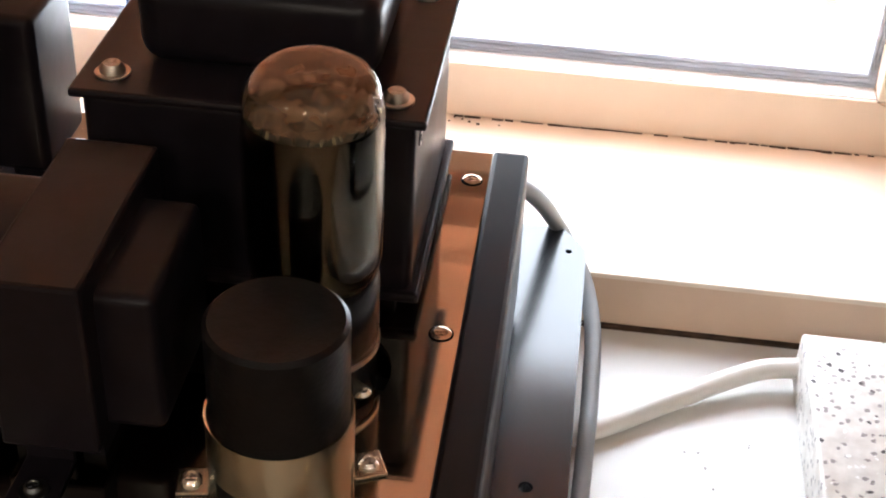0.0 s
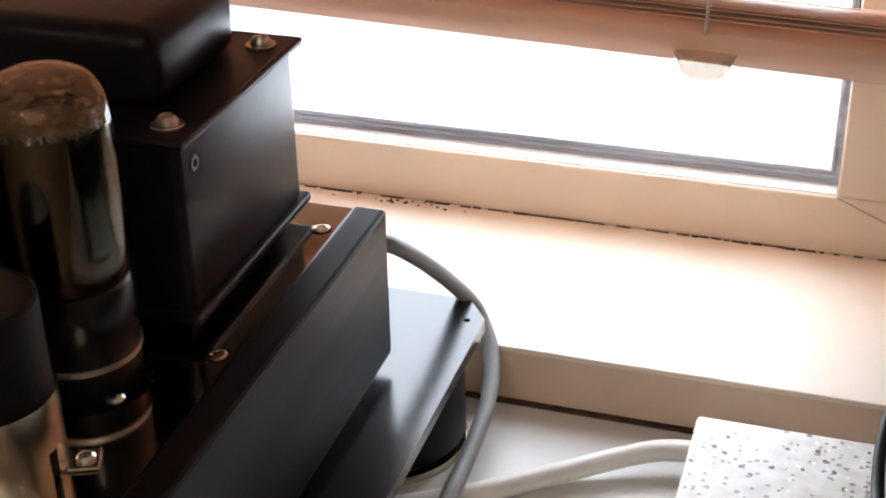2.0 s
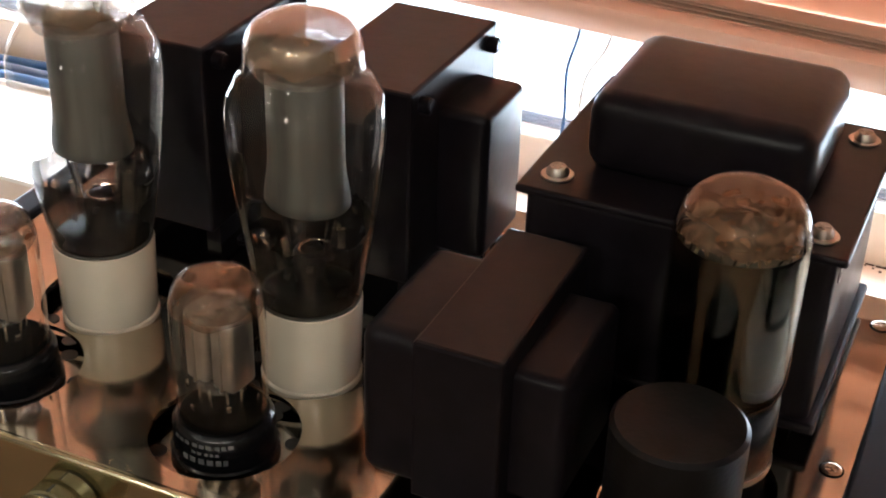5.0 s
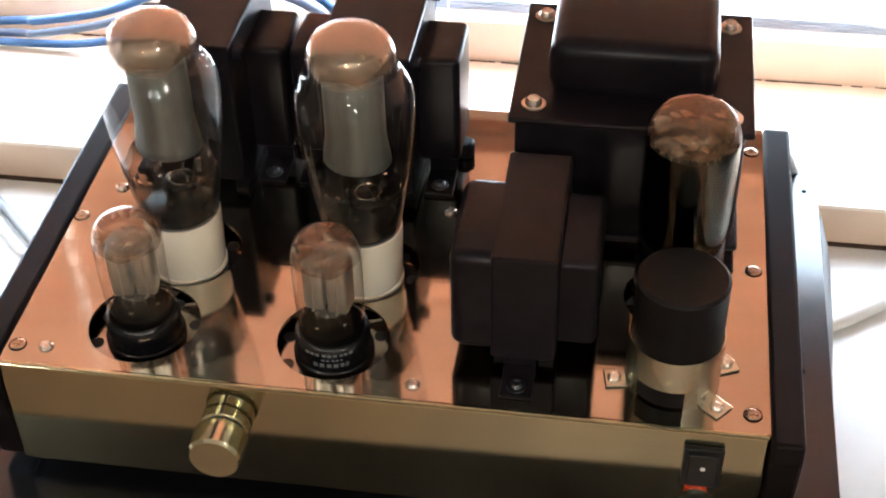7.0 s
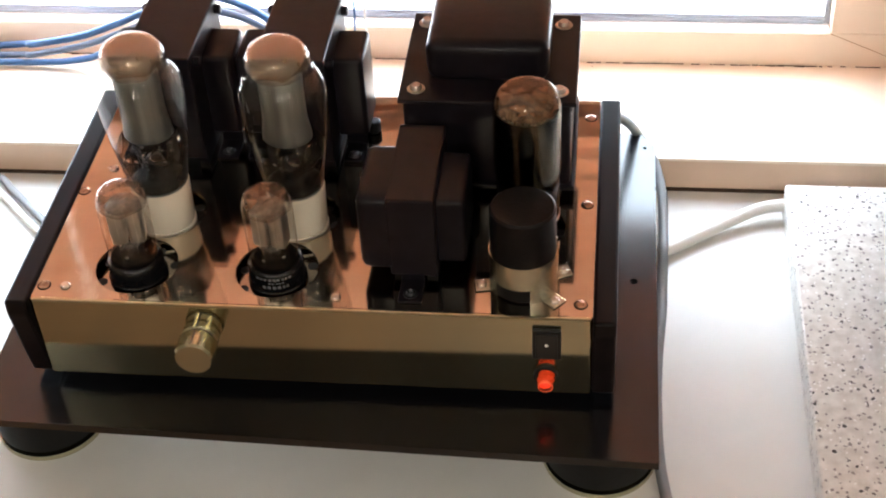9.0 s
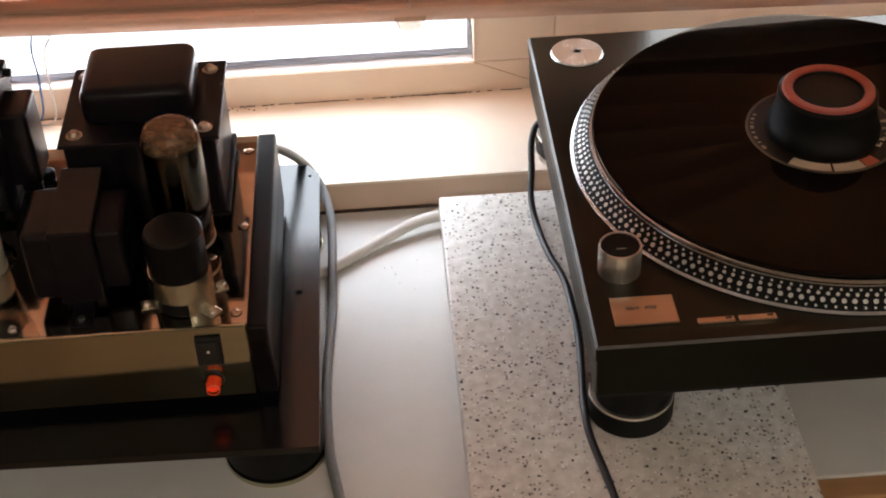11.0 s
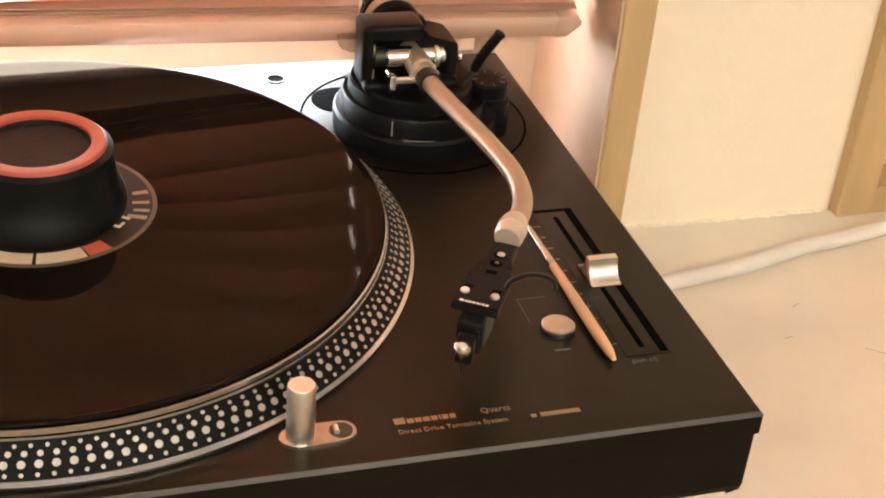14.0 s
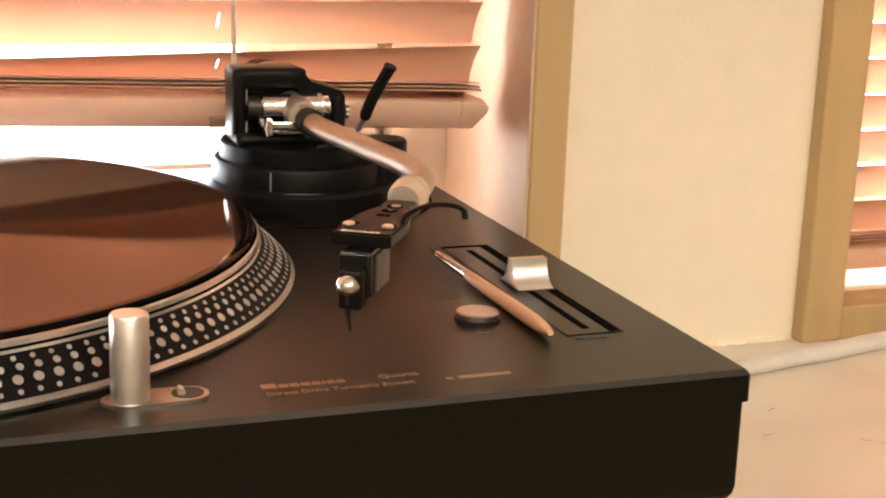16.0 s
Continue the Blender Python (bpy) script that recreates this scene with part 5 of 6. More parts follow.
puck = thing("record_weight", "black rubber record weight with an orange-red ring", "record weight", at=(SPX, SPY, 0.1314))
puck.scale = (1.125, 1.125, 1.02)
part("body", lathe([(0, 0.0), (0.0328, 0.0), (0.0336, 0.002), (0.0333, 0.006), (0.0320, 0.0095), (0.0303, 0.0130), (0.0295, 0.0190), (0.0290, 0.0290), (0.0268, 0.0308), (0.0200, 0.0306), (0.0195, 0.0290), (0, 0.0290)], 72, close=False), M_RUBBER, puck, "black rubber body", smooth=40)
part("ring", lathe([(0.0206, 0.0304), (0.0208, 0.0318), (0.0214, 0.0323), (0.0258, 0.0323), (0.0266, 0.0316), (0.0268, 0.0304)], 72), M_RED, puck, "orange-red ring", smooth=40)

# controls on the deck
kx, ky = 0.0247, 0.0690
bm = lathe([(0, TOP), (0.0134, TOP), (0.0134, TOP + 0.0190), (0.0129, TOP + 0.0202), (0.0123, TOP + 0.0202), (0.0121, TOP + 0.0180), (0, TOP + 0.0180)], 112, close=False)
for v_ in bm.verts:
    if math.hypot(v_.co.x, v_.co.y) > 0.0132:
        k_ = 1.0 - 0.016 * (math.cos(56 * math.atan2(v_.co.y, v_.co.x)) > 0)
        v_.co.x *= k_
        v_.co.y *= k_
bm.transform(pose(kx, ky, 0))
knob = part("power_knob", bm, M_SILVER, tt, "bright ribbed power knob", smooth=35)
part("cap", disc(0.0120, TOP + 0.0180, TOP + 0.0198, 0.0006, 40, m=pose(kx, ky, 0)), M_BLACK_MATT, knob, "satin black cap", smooth=35)
part("mark", box((kx - 0.003, ky - 0.004, TOP + 0.0198), (kx + 0.003, ky - 0.0032, TOP + 0.02)), M_PRINT, knob)
btn = part("start_button", box((0.0135, 0.0150, TOP - 0.001), (0.0522, 0.0402, TOP + 0.0030), 0.0007), M_BUTTON, tt, "square brushed metal start button")
words("button_writing", "start · stop", 0.0042, pose(0.0222, 0.0285, TOP + 0.0031), M_EDGE_DARK, btn)
for x0, x1 in ((0.0622, 0.0850), (0.0868, 0.1098)):
    b_ = part("speed_button", box((x0, 0.0128, TOP - 0.001), (x1, 0.0178, TOP + 0.0026), 0.0007), M_BUTTON, tt, "small bright speed button")
    part("mark", box((x1 - 0.006, 0.0152, TOP + 0.0026), (x1 - 0.002, 0.0166, TOP + 0.0028)), M_SWITCH, b_)
adaptor = part("adaptor", lathe([(0, TOP), (0.0197, TOP), (0.0199, TOP + 0.0012), (0.0190, TOP + 0.0024), (0.0030, TOP + 0.0030), (0.0026, TOP + 0.0018), (0, TOP + 0.0018)], 64, close=False), M_SPUN, tt, "spun aluminium single adaptor", smooth=30)
adaptor.location = (0.0342, 0.3235, 0)
part("bore", disc(0.0026, TOP + 0.0018, TOP + 0.0021, 0, 24), M_SLOT, adaptor)
b_ = part("hole_rim", lathe([(0.0044, TOP), (0.0060, TOP), (0.0056, TOP + 0.0006), (0.0046, TOP + 0.0006)], 32, m=pose(0.3145, 0.3310, 0)), M_DECK_EDGE, tt, "rim of a small hole", smooth=35)
part("hole", disc(0.0045, TOP, TOP + 0.0003, 0, 20, m=pose(0.3145, 0.3310, 0)), M_SLOT, b_)

# pop-up lamp
px_, py_ = 0.2648, 0.0202
n_ = 12
stad = [(px_ + 0.0082 * math.cos(radians(90 + 180 * k / n_)), py_ + 0.0066 * math.sin(radians(90 + 180 * k / n_))) for k in range(n_ + 1)]
stad += [(0.2813 + 0.0058 * math.cos(radians(-90 + 180 * k / n_)), py_ + 0.0006 + 0.0058 * math.sin(radians(-90 + 180 * k / n_))) for k in range(n_ + 1)]
lamp = part("target_lamp", prism(stad, TOP, TOP + 0.0012), M_DULL_SILVER, tt, "worn oval lamp base")
part("post", lathe([(0, TOP + 0.0012), (0.0055, TOP + 0.0012), (0.0055, TOP + 0.0254), (0.0050, TOP + 0.0262), (0, TOP + 0.0262)], 40, m=pose(px_, py_, 0), close=False), M_SILVER, lamp, "satin cylindrical lamp post", smooth=35)
push = part("push_recess", disc(0.0046, TOP + 0.0012, TOP + 0.0014, 0, 24, m=pose(0.2810, py_ + 0.0006, 0)), M_DECK_EDGE, lamp, "round recess of the push button")
part("push_button", sweep([(0.2790, py_ - 0.0012, TOP + 0.0020), (0.2790, py_ + 0.0026, TOP + 0.0020)], 0.0011, 12), M_SILVER, push, smooth=40)

cue = part("cue_button", lathe([(0, TOP + 0.0014), (0.0074, TOP + 0.0014), (0.0075, TOP + 0.0030), (0.0070, TOP + 0.0035), (0, TOP + 0.0036)], 44, m=pose(0.3893, 0.0705, 0), close=False), M_DULL_SILVER, tt, "round satin reset button", smooth=35)
part("skirt", lathe([(0, TOP), (0.0080, TOP), (0.0079, TOP + 0.0013), (0, TOP + 0.0014)], 44, m=pose(0.3893, 0.0705, 0), close=False), M_SWITCH, cue, "dark skirt under the button", smooth=35)

# pitch fader
fader = part("pitch_fader", box((0.4120, 0.0465, TOP), (0.4330, 0.1695, TOP + 0.0003)), M_DECK, tt, "pitch fader panel")
part("slot", box((0.4282, 0.0475, TOP + 0.0003), (0.4322, 0.1685, TOP + 0.0005)), M_SLOT, fader)
part("slot", box((0.4202, 0.0520, TOP + 0.0003), (0.4228, 0.1610, TOP + 0.0005)), M_SLOT, fader)
part("slot", box((0.4122, 0.1662, TOP + 0.0003), (0.4284, 0.1685, TOP + 0.0005)), M_SLOT, fader)
for k in range(11):
    part("tick", box((0.4075, 0.0560 + 0.0098 * k, TOP), (0.4105 if k % 5 else 0.4115, 0.0564 + 0.0098 * k, TOP + 0.0002)), M_PRINT_GOLD, fader)
# slider with hollowed flanks and a narrow ridge
bm = bmesh.new()
flank = [(0.0090 - 0.0072 * math.sin(radians(90 * k / 8)), 0.0100 - 0.0096 * math.cos(radians(90 * k / 8))) for k in range(9)]
prof = [(-y_, z_) for y_, z_ in [(0.0090, 0.0)] + flank] + [(y_, z_) for y_, z_ in (flank[::-1] + [(0.0090, 0.0)])]
a_, b2 = [[bm.verts.new((x_, y_, z_)) for y_, z_ in prof] for x_ in (-0.0085, 0.0085)]
for k in range(len(prof)):
    q = (k + 1) % len(prof)
    bm.faces.new((a_[k], a_[q], b2[q], b2[k]))
bm.faces.new(a_[::-1])
bm.faces.new(b2)
bmesh.ops.recalc_face_normals(bm, faces=bm.faces[:])
bmesh.ops.bevel(bm, geom=[e for e in bm.edges if abs(e.verts[0].co.x - e.verts[1].co.x) < 1e-6], offset=0.0004, segments=1, affect="EDGES")
bm.transform(pose(0.4240, 0.1082, TOP + 0.0006) @ Matrix.Diagonal((0.86, 1.05, 1.0, 1)))
knob = part("slider", bm, M_SILVER, fader, "bright slider with hollowed flanks", smooth=40)
part("slider_stem", box((0.4215, 0.103, TOP + 0.0003), (0.4310, 0.110, TOP + 0.0010)), M_SWITCH, knob)

# printing on the deck
tx = 0.3028
for k, (a0, a1) in enumerate(((0.0, 0.0045), (0.0052, 0.0080), (0.0086, 0.0112), (0.0118, 0.0146), (0.0152, 0.0178), (0.0184, 0.0192), (0.0198, 0.0222), (0.0228, 0.0252))):
    part("maker_mark", box((tx + a0, 0.0212, TOP), (tx + a1, 0.0238 if k else 0.0248, TOP + 0.0002)), M_PRINT_GOLD, deck)
words("deck_writing", "Quartz", 0.0044, pose(0.3385, 0.0218, TOP + 0.0001), M_PRINT_GOLD, deck)
words("deck_writing", "Direct Drive Turntable System", 0.0036, pose(tx, 0.0152, TOP + 0.0001), M_PRINT_GOLD, deck)
part("model_mark", box((0.3580, 0.0154, TOP), (0.3602, 0.0174, TOP + 0.0002)), M_PRINT_GOLD, deck)
part("model_mark", box((0.3620, 0.0154, TOP), (0.3790, 0.0178, TOP + 0.0002)), M_PRINT_GOLD, deck)
part("faint_mark", box((0.3830, 0.0560, TOP), (0.3900, 0.0570, TOP + 0.0002)), M_PRINT_DIM, deck)
words("deck_writing", "pitch adj.", 0.0034, pose(0.4130, 0.0418, TOP + 0.0001), M_PRINT_DIM, deck)
part("fine_line", box((0.3790, 0.0960, TOP), (0.3925, 0.0963, TOP + 0.00015)), M_PRINT_DIM, deck)
part("fine_line", box((0.3790, 0.0780, TOP), (0.3793, 0.0960, TOP + 0.00015)), M_PRINT_DIM, deck)

# tonearm: pivot tower
PX, PY = 0.3730, 0.2640
BX, BY = 0.3785, 0.2670
base = part("arm_base", lathe([(0, TOP), (0.0443, TOP), (0.0446, TOP + 0.0012), (0.0444, TOP + 0.0102), (0.0432, TOP + 0.0118), (0.0405, TOP + 0.0122), (0, TOP + 0.0122)], 80, m=pose(BX, BY, 0), close=False), M_BLACK_MATT, tt, "black stepped tonearm base", smooth=35)
ring = part("height_ring", lathe([(0, TOP + 0.0114), (0.0392, TOP + 0.0114), (0.0392, TOP + 0.0200), (0.0382, TOP + 0.0218), (0.0350, TOP + 0.0222), (0, TOP + 0.0226)], 80, m=pose(0.3770, 0.2665, 0), close=False), M_BLACK_MATT, base, "black height ring", smooth=35)
part("collar", lathe([(0, TOP + 0.0224), (0.0335, TOP + 0.0210), (0.0332, TOP + 0.0290), (0.0320, TOP + 0.0302), (0, TOP + 0.0302)], 64, m=pose(0.3745, 0.2660, 0), close=False), M_BLACK_MATT, base, smooth=35)
for a, w in ((-113, 0.0012), (-110, 0.0018), (-104, 0.0028), (-99, 0.0012), (-95, 0.0024)):
    part("scale_mark", box((-w, -0.0002, 0), (w, 0.0002, 0.0003), m=pose(BX + 0.0424 * math.cos(radians(a)), BY + 0.0424 * math.sin(radians(a)), TOP + 0.0120, 0, 0, a + 90)), M_PRINT, base)
part("index_line", box((-0.0003, -0.0004, 0), (0.0003, 0.0004, 0.0085), m=pose(0.3770 + 0.0393 * math.cos(radians(-122)), 0.2665 + 0.0393 * math.sin(radians(-122)), TOP + 0.0122)), M_PRINT, ring)
part("base_line", lathe([(0.0608, TOP), (0.0620, TOP), (0.0620, TOP + 0.0004), (0.0608, TOP + 0.0004)], 80, m=pose(0.3800, 0.2735, 0)), M_SLOT, base, "fine ring round the base")
part("pit", disc(0.0150, TOP, TOP + 0.0004, 0, 32, m=pose(0.3440, 0.3010, 0)), M_SLOT, base)

# gimbal housing: an upright black yoke with a bearing bar across it
yoke = part("gimbal", box((0.3442, 0.2545, TOP + 0.0300), (0.3506, 0.2730, 0.1752), 0.0026, 3), M_BLACK_MATT, tt, "black gimbal housing", smooth=45)
part("housing_back", box((0.3460, 0.2665, TOP + 0.0300), (0.3810, 0.2760, 0.1735), 0.0020, 3), M_BLACK_MATT, yoke, smooth=45)
part("housing_top", box((0.3444, 0.2548, 0.1662), (0.3772, 0.2755, 0.1754), 0.0028, 3), M_BLACK_MATT, yoke, smooth=45)
part("bearing_cup", disc(0.0052, 0.0, 0.0068, 0.0006, 24, m=pose(0.3504, 0.2575, 0.1578, 0, 90)), M_SWITCH, yoke, smooth=35)
for z0_, z1_ in ((0.1595, 0.1660), (0.1430, 0.1520)):  # pale strips along the edge of the inner cheek
    part("worn_edge", box((0.3500, 0.2543, z0_), (0.3506, 0.2549, z1_)), M_ARM, yoke)
part("housing_side", box((0.3895, 0.2550, TOP + 0.0224), (0.3965, 0.2780, 0.1640), 0.0026, 3), M_BLACK_MATT, yoke, smooth=45)
bm = prism([(0.3740, 0.1600), (0.3955, 0.1600), (0.3955, 0.1630), (0.3935, 0.1650), (0.3800, 0.1690), (0.3775, 0.1720), (0.3740, 0.1735)], -0.2790, -0.2552)
bm.transform(Matrix(((1, 0, 0, 0), (0, 0, -1, 0), (0, 1, 0, 0), (0, 0, 0, 1))))
part("housing_shoulder", bm, M_BLACK_MATT, yoke, smooth=40)
part("housing_web", box((0.3790, 0.2730, TOP + 0.0224), (0.3920, 0.2770, 0.1620), 0.0012, 2), M_BLACK_MATT, yoke, smooth=45)
part("housing_foot", box((0.3446, 0.2480, TOP + 0.0290), (0.3960, 0.2750, TOP + 0.0350), 0.0025, 3), M_BLACK_MATT, yoke, smooth=45)
part("bearing_bar", disc(0.0058, -0.0158, 0.0158, 0.0008, 32, m=pose(0.3722, 0.2560, 0.1578, 0, 90)), M_STEEL, yoke, "bright bearing bar", smooth=35)
part("bearing_ring", disc(0.0062, -0.0012, 0.0012, 0.0004, 32, m=pose(0.3836, 0.2560, 0.1578, 0, 90)), M_SILVER, yoke, smooth=35)
part("lower_cradle", sweep(smooth_path([(0.3560, 0.2515, 0.1530), (0.3590, 0.2490, 0.1490), (0.3680, 0.2480, 0.1478), (0.3780, 0.2490, 0.1482), (0.3845, 0.2515, 0.1500)], 6), 0.0014, 10), M_STEEL, yoke, "bright rim under the bearing", smooth=60)
part("pivot_screw", disc(0.0032, 0, 0.0026, 0.0006, 20, m=pose(0.3964, 0.2600, 0.1545, 0, 90)), M_STEEL, yoke, smooth=35)
part("arm_clip", box((0.3560, 0.2385, 0.1505), (0.3730, 0.2412, 0.1540), 0.0008), M_STEEL, yoke)
part("arm_clip", box((0.3552, 0.2372, 0.1478), (0.3582, 0.2425, 0.1558), 0.0008), M_STEEL, yoke)

arm = part(
    "tonearm",
    sweep(
        smooth_path([(0.3722, 0.2680, 0.1578), (0.3728, 0.2480, 0.1560), (0.3745, 0.2300, 0.1540), (0.3800, 0.2020, 0.1525), (0.3848, 0.1760, 0.1517), (0.3878, 0.1520, 0.1515), (0.3880, 0.1360, 0.1516), (0.3852, 0.1190, 0.1518), (0.3800, 0.1060, 0.1522), (0.3735, 0.0955, 0.1525)], 8),
        0.0046,
        20,
    ),
    M_ARM,
    tt,
    "satin curved tonearm tube",
    smooth=179,
)
part("arm_sleeve", sweep(smooth_path([(0.3720, 0.2660, 0.1578), (0.3724, 0.2560, 0.1570), (0.3732, 0.2420, 0.1553)], 6), [0.0052, 0.0064, 0.0068] + [0.0068] * 9 + [0.0060], 24), M_ARM, arm, "wider sleeve at the pivot", smooth=60)
part("sleeve_ring", sweep([(0.3731, 0.2440, 0.1555), (0.3733, 0.2420, 0.1553)], 0.0070, 24), M_IVORY, arm, smooth=40)
part("arm_band", sweep([(0.3737, 0.2375, 0.1547), (0.3743, 0.2312, 0.1541)], 0.0060, 20), M_SWITCH, arm)
part("collar", sweep([(0.3752, 0.0985, 0.1524), (0.3738, 0.0965, 0.1523), (0.3715, 0.0930, 0.1520), (0.3685, 0.0885, 0.1515), (0.3668, 0.0860, 0.1512)], [0.0050, 0.0060, 0.0065, 0.0065, 0.0056], 28), M_IVORY, arm, "ivory headshell collar", smooth=50)
part("collar_ring", sweep([(0.3718, 0.0935, 0.1520), (0.3709, 0.0921, 0.1519)], 0.00675, 28), M_IVORY, arm, smooth=40)
cw = pose(0.3722, 0.3040, 0.1570, 90, 0, 0)
weight = part("counterweight", lathe([(0, -0.0160), (0.0140, -0.0160), (0.0152, -0.0145), (0.0152, -0.0040), (0.0145, -0.0032), (0.0145, 0.0100), (0.0135, 0.0120), (0, 0.0120)], 48, m=cw, close=False), M_BLACK_MATT, tt, "black counterweight", smooth=35)
part("band", lathe([(0.0146, -0.0005), (0.0154, -0.0005), (0.0154, 0.0060), (0.0146, 0.0060)], 48, m=cw), M_ARM, weight, "bronze band", smooth=35)
for k in range(12):
    part("scale_mark", box((-0.0003, -0.0003, -0.0022), (0.0003, 0.0003, 0.0022), m=cw @ Matrix.Rotation(radians(30 * k), 4, "Z") @ Matrix.Translation((0.0152, 0, -0.009))), M_PRINT, weight)
part("rear_shaft", disc(0.0040, -0.02, 0.02, 0.0005, 20, m=pose(0.3722, 0.2860, 0.1575, 90)), M_STEEL, weight, smooth=35)

# headshell and cartridge
way = Vector((0.0297, 0.0455, 0)).normalized()
ang = math.degrees(math.atan2(way.y, way.x)) - 90
hs = pose(0.3518, 0.0612, 0.1506, 0, 0, ang)
outline = [(-0.0095, -0.0265), (0.0095, -0.0265), (0.0095, -0.0060), (0.0078, 0.0040), (0.0055, 0.0120), (0.0052, 0.0240), (-0.0052, 0.0240), (-0.0055, 0.0120), (-0.0078, 0.0040), (-0.0095, -0.0060)]
bm = prism(outline, -0.0022, 0.0022)
bmesh.ops.bevel(bm, geom=[e for e in bm.edges if abs(e.verts[0].co.z - e.verts[1].co.z) < 1e-6], offset=0.0006, segments=2, affect="EDGES")
bm.transform(hs)
shell = part("headshell", bm, M_BLACK_MATT, tt, "black headshell")
for y_ in (0.0065, 0.0135):
    part("hole", disc(0.0027, 0.0021, 0.0023, 0, 24, m=hs @ pose(0, y_, 0)), M_SLOT, shell)
    part("hole_rim", disc(0.0017 if y_ > 0.01 else 0.0010, 0.0022, 0.0025, 0, 20, m=hs @ pose(0.0003, y_ + 0.0004, 0)), M_SILVER if y_ > 0.01 else M_BRASS, shell)
part("slot", box((-0.0022, -0.0018, 0.0022), (0.0022, 0.0004, 0.0024), m=hs), M_SLOT, shell)
for x_ in (-0.0062, 0.0062):
    part("screw_slot", sweep([hs @ Vector((x_ * 1.02, -0.0188, 0.0020)), hs @ Vector((x_ * 0.94, -0.0128, 0.0020))], 0.0021, 12, flat=0.2), M_SLOT, shell)
    part("screw", disc(0.0019, 0.0022, 0.0036, 0.0004, 16, m=hs @ pose(x_, -0.0185, 0)), M_SILVER, shell, smooth=35)
for a0, a1 in ((-0.0066, -0.0048), (-0.0044, -0.0032), (-0.0029, -0.0018), (-0.0014, -0.0002), (0.0002, 0.0014), (0.0018, 0.0022), (0.0026, 0.0037), (0.0041, 0.0052)):
    part("maker_mark", box((a0, -0.0254, 0.0022), (a1, -0.0243 if a0 > -0.006 else -0.0241, 0.0024), m=hs), M_DOT, shell)
lift = smooth_path([(0.0080, -0.0095, 0.0015), (0.0100, -0.0085, 0.0052), (0.0160, -0.0052, 0.0078), (0.0225, -0.0042, 0.0082), (0.0268, -0.0050, 0.0072), (0.0278, -0.0062, 0.0046)], 6)
part("finger_lift", sweep([hs @ p for p in lift], 0.0016, 8, flat=0.45), M_BLACK_MATT, shell, "curved black finger lift", smooth=60)
part("red_wire", sweep([hs @ Vector(p) for p in ((0.004, 0.004, -0.003), (0.005, -0.004, -0.004), (0.003, -0.012, -0.003))], 0.0005, 6), M_RED_DOT, shell)
part("cartridge", box((-0.0050, -0.0330, -0.0165), (0.0050, -0.0100, -0.0022), 0.0010, m=hs), M_BAKELITE, shell, "black cartridge body")
part("stylus_block", box((-0.0036, -0.0380, -0.0190), (0.0036, -0.0300, -0.0070), 0.0010, m=hs), M_BLACK_MATT, shell)
part("cartridge_cheek", box((0.0051, -0.0280, -0.0155), (0.0057, -0.0130, -0.0040), m=hs), M_ANODE, shell)
bm = bmesh.new()
bmesh.ops.create_uvsphere(bm, u_segments=24, v_segments=16, radius=0.0038, matrix=Matrix.Translation((0.3310, 0.0304, 0.1388)))
ball = part("ball", bm, M_STEEL, shell, "bright steel ball", smooth=179)
part("brush", sweep([(0.3310, 0.0304, 0.1352), (0.3312, 0.0308, 0.1300), (0.3322, 0.0314, 0.1245)], [0.0012, 0.0009, 0.0004], 8), M_SWITCH, shell)

# lift lever, anti-skate dial, arm rest
lever = part("cue_lever", sweep(smooth_path([(0.3965, 0.2560, 0.1330), (0.3990, 0.2505, 0.1440), (0.4022, 0.2446, 0.1548)], 5), 0.0011, 8), M_SILVER, tt, "thin steel lever", smooth=60)
part("grip", sweep(smooth_path([(0.4018, 0.2452, 0.1535), (0.4040, 0.2420, 0.1620), (0.4078, 0.2370, 0.1725), (0.4098, 0.2343, 0.1778), (0.4102, 0.2338, 0.1790)], 5), [0.0020] + [0.0027] * 14 + [0.0030, 0.0030, 0.0028, 0.0022, 0.0016, 0.0008], 12, flat=1.0), M_RUBBER, lever, "black lever grip", smooth=60)
dial = part("anti_skate_dial", lathe([(0, TOP), (0.0125, TOP), (0.0122, TOP + 0.0190), (0.0100, TOP + 0.0200), (0.0098, TOP + 0.0215), (0.0108, TOP + 0.0222), (0.0108, TOP + 0.0290), (0.0098, TOP + 0.0304), (0, TOP + 0.0304)], 44, m=pose(0.4152, 0.2570, 0), close=False), M_BLACK_MATT, tt, "black anti-skating dial", smooth=35)
for k in range(8):
    a = radians(45 * k)
    part("dial_mark", box((-0.0002, -0.0015, 0), (0.0002, 0.0015, 0.0002), m=pose(0.4152 + 0.0080 * math.cos(a), 0.2570 + 0.0080 * math.sin(a), TOP + 0.0304, 0, 0, 45 * k + 90)), M_PRINT, dial)
post = part("arm_rest", sweep([(0.3930, 0.2420, TOP + 0.0100), (0.3930, 0.2420, TOP + 0.0290)], 0.0030, 16), M_BLACK_MATT, tt, "black arm rest", smooth=40)
part("rest_hook", box((0.3780, 0.2400, TOP + 0.0270), (0.3945, 0.2440, TOP + 0.0310), 0.0008), M_BLACK_MATT, post)

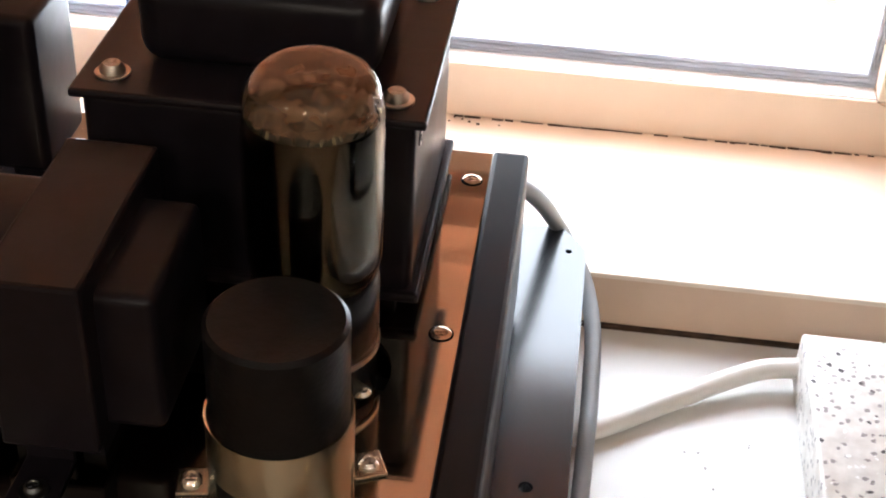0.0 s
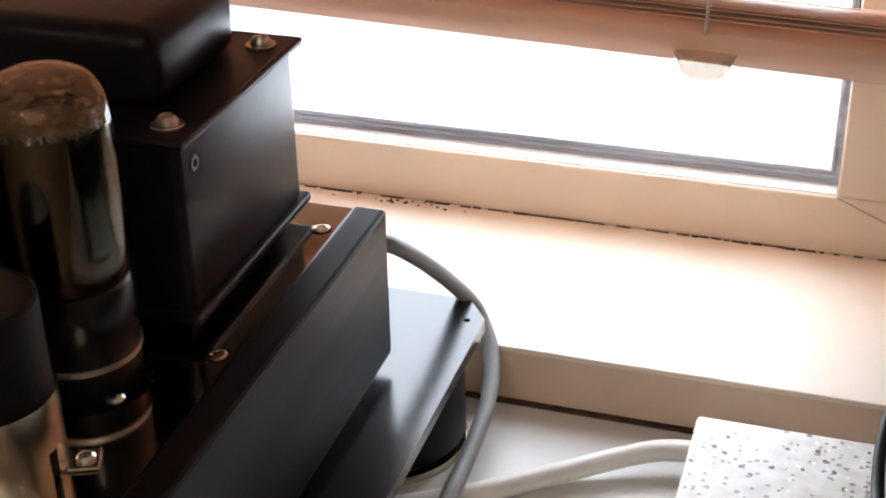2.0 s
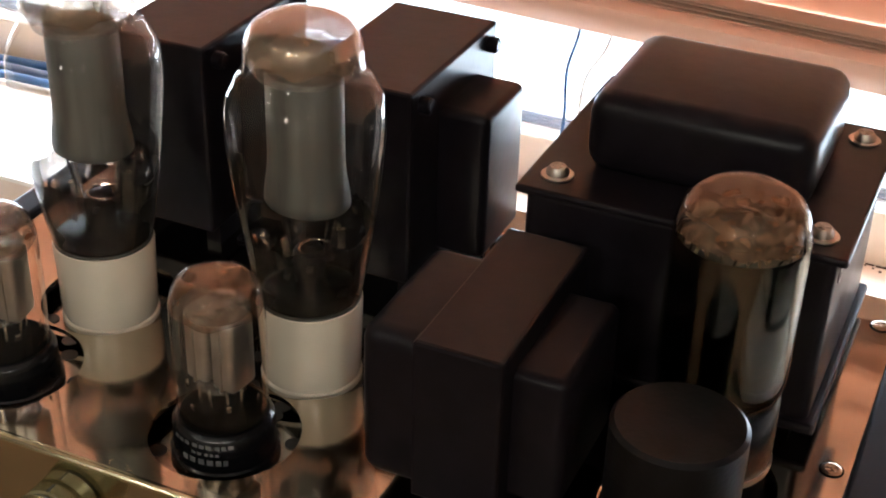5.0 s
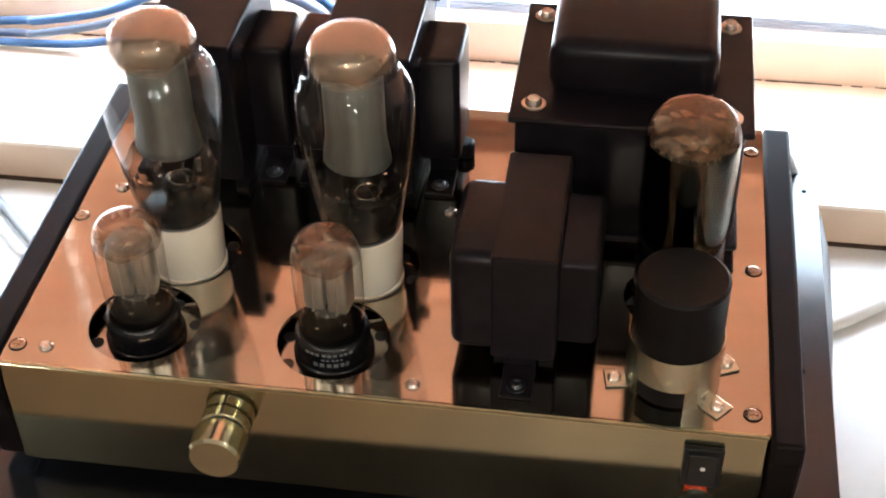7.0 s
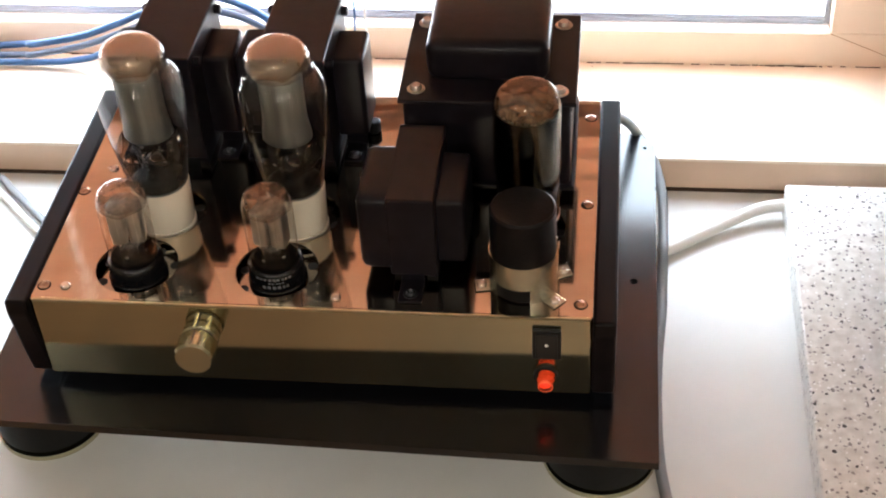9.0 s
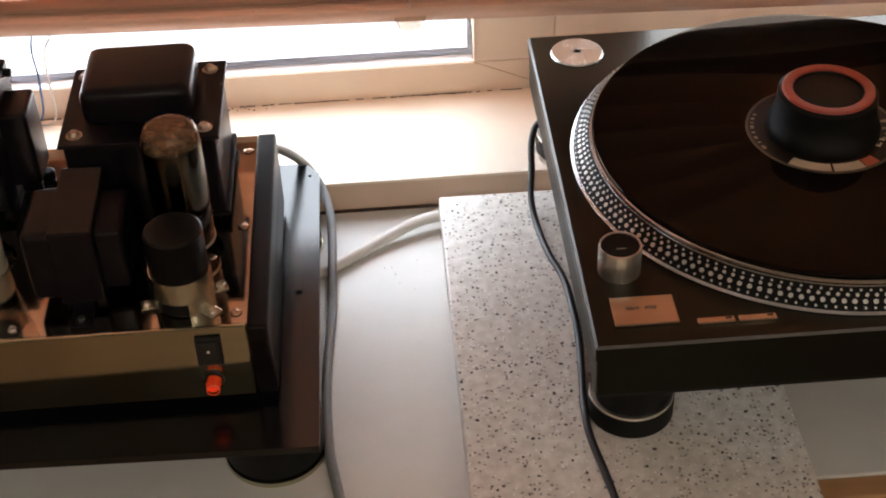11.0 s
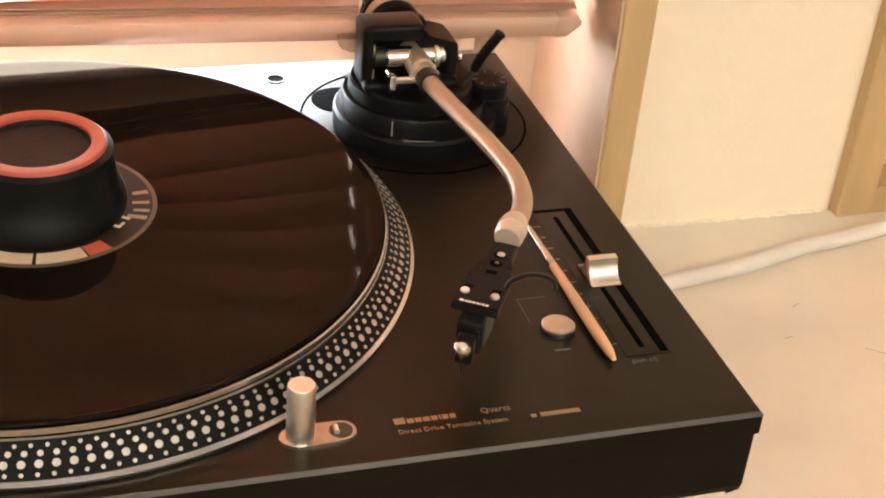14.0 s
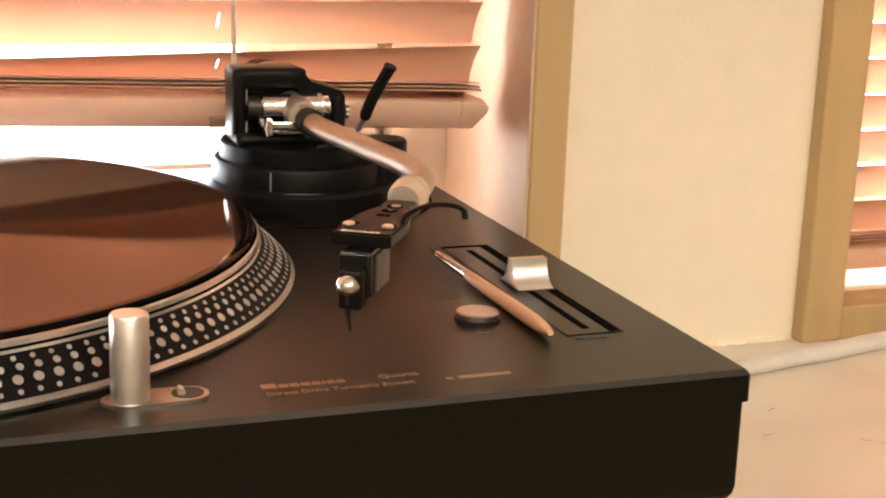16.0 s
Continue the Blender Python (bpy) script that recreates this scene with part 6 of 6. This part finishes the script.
# brush lying on the deck
bp_ = thing("stylus_brush", "slim brush with a pale wooden handle", "brush", at=(0, 0, 0))
L0, L1 = Vector((0.4042, 0.0425, TOP + 0.0029)), Vector((0.4035, 0.1560, TOP + 0.0026))
pts = [L0.lerp(L1, k / 20) for k in range(21)]
rad = [0.0010, 0.0021, 0.0025, 0.0026, 0.0026, 0.0026, 0.0026, 0.0025, 0.0025, 0.0024, 0.0023, 0.0022, 0.0021, 0.0020]
part("handle", sweep(pts[:14], rad, 16), M_WOOD, bp_, "pale wooden handle", smooth=60)
part("ferrule", sweep(pts[13:20], [0.0019, 0.0019, 0.0018, 0.0017, 0.0016, 0.0015, 0.0013], 14), M_STEEL, bp_, "tapered bright ferrule", smooth=60)
part("bristles", sweep(pts[19:], [0.0013, 0.0006], 12), M_BLACK_CABLE, bp_, "dark bristles", smooth=60)


# ---- cables ----
def cable(label, points, r, mat, category="cable", flat=1.0):
    return tagged(part("cable", sweep(smooth_path(points, 8), r, 12, flat=flat), mat, smooth=179), label, category)


cable(
    "grey mains cable drooping behind the stand and along the desk",
    [(-0.2060, 0.2510, 0.0930), (-0.1970, 0.2530, 0.0930), (-0.1915, 0.2620, 0.0850), (-0.1855, 0.2780, 0.0690), (-0.1796, 0.2975, 0.0475), (-0.1740, 0.3010, 0.0360), (-0.1655, 0.2890, 0.0260), (-0.1605, 0.2660, 0.0185), (-0.1597, 0.2330, 0.0132), (-0.1600, 0.2120, 0.0120), (-0.1606, 0.1880, 0.0060), (-0.1612, 0.1650, 0.0040), (-0.1650, 0.1036, 0.0040), (-0.1640, 0.0410, 0.0040), (-0.1565, -0.0117, 0.0040), (-0.1535, -0.0330, -0.0040), (-0.1525, -0.0370, -0.0600), (-0.1525, -0.0380, -0.3000)],
    0.0034,
    M_GREY_CABLE,
)
cable("thick white cable between the slab and the stand", [(-0.0760, 0.2670, 0.0105), (-0.0950, 0.2630, 0.0090), (-0.1279, 0.2440, 0.0050), (-0.1582, 0.2224, 0.0045), (-0.2000, 0.2000, 0.0045), (-0.2700, 0.1850, 0.0045)], 0.0043, M_WHITE_CABLE)
cable("white cable lying along the table", [(0.4300, 0.2200, 0.0170), (0.5000, 0.2230, 0.0170), (0.5366, 0.2300, 0.0170), (0.5814, 0.2372, 0.0170), (0.6277, 0.2508, 0.0170), (0.6740, 0.2590, 0.0170), (0.7276, 0.2705, 0.0170), (0.8200, 0.2730, 0.0170), (1.1000, 0.2700, 0.0170)], 0.0050, M_WHITE_CABLE)
cable("grey-white cable crossing the desk", [(-0.7600, 0.2880, 0.0042), (-0.6605, 0.2870, 0.0042), (-0.6272, 0.2638, 0.0042), (-0.5910, 0.2295, 0.0042), (-0.5450, 0.2000, 0.0042), (-0.4700, 0.1900, 0.0042)], 0.0030, M_GREY_CABLE)
cable("grey-white cable crossing the desk", [(-0.7600, 0.2790, 0.0042), (-0.6640, 0.2790, 0.0042), (-0.6340, 0.2590, 0.0042), (-0.5980, 0.2240, 0.0042), (-0.5500, 0.1930, 0.0042), (-0.4700, 0.1800, 0.0042)], 0.0026, M_WHITE_CABLE)
cable("blue cable lifting off the window sill", [(-0.9000, 0.3980, 0.0328), (-0.7600, 0.4040, 0.0330), (-0.7000, 0.4050, 0.0360), (-0.6560, 0.4000, 0.0430), (-0.6400, 0.3850, 0.0530), (-0.5980, 0.3800, 0.0645), (-0.5680, 0.3800, 0.0760), (-0.5410, 0.3800, 0.0876), (-0.5000, 0.3850, 0.0980), (-0.4550, 0.3850, 0.0800), (-0.4200, 0.3800, 0.0330)], 0.0028, M_BLUE_CABLE)
cable("grey-blue cable beside the blue ones on the sill", [(-0.9000, 0.3905, 0.0328), (-0.7600, 0.3965, 0.0328), (-0.7000, 0.3980, 0.0330), (-0.6560, 0.3940, 0.0370), (-0.6400, 0.3795, 0.0470), (-0.5980, 0.3745, 0.0590), (-0.5680, 0.3745, 0.0700), (-0.5410, 0.3745, 0.0810), (-0.5000, 0.3790, 0.0900), (-0.4550, 0.3790, 0.0740), (-0.4200, 0.3740, 0.0330)], 0.0026, M_GREY_BLUE)
cable("blue cable lying along the window sill", [(-0.9000, 0.3840, 0.0328), (-0.7600, 0.3870, 0.0328), (-0.6820, 0.3890, 0.0328), (-0.6300, 0.3900, 0.0332), (-0.6000, 0.3860, 0.0400), (-0.5840, 0.3780, 0.0500), (-0.5500, 0.3700, 0.0620), (-0.5000, 0.3690, 0.0680), (-0.4500, 0.3690, 0.0330)], 0.0026, M_BLUE_CABLE)
cable("thin dark lead rising from the window sill", [(-0.4300, 0.4040, 0.0301), (-0.3980, 0.4030, 0.0320), (-0.3910, 0.4020, 0.0700), (-0.3903, 0.4000, 0.1019), (-0.3817, 0.3900, 0.1355), (-0.3800, 0.3660, 0.2000), (-0.3800, 0.3640, 0.6000), (-0.3800, 0.3640, 1.0000)], 0.0009, M_BLUE_CABLE)
cable("thin pale lead rising from the window sill", [(-0.4100, 0.4020, 0.0301), (-0.3860, 0.4020, 0.0320), (-0.3830, 0.4010, 0.0700), (-0.3807, 0.4000, 0.0988), (-0.3656, 0.3900, 0.1322), (-0.3640, 0.3660, 0.2000), (-0.3640, 0.3640, 0.6000), (-0.3640, 0.3640, 1.0000)], 0.0009, M_WHITE_CABLE)
cable(
    "black signal lead hanging beside the turntable",
    [(0.0035, 0.2960, 0.0720), (-0.0010, 0.2930, 0.0680), (-0.0045, 0.2850, 0.0600), (-0.0060, 0.2700, 0.0470), (-0.0085, 0.2520, 0.0350), (-0.0075, 0.2300, 0.0275), (-0.0030, 0.1950, 0.0265), (0.0050, 0.1600, 0.0265), (0.0065, 0.1076, 0.0265), (0.0038, 0.0695, 0.0265), (0.0010, 0.0386, 0.0265), (0.0010, 0.0114, 0.0265), (0.0075, -0.0333, 0.0265), (0.0120, -0.0780, 0.0265), (0.0140, -0.0900, 0.0180), (0.0145, -0.0930, -0.0400), (0.0145, -0.0935, -0.3000)],
    0.0025,
    M_BLACK_CABLE,
)
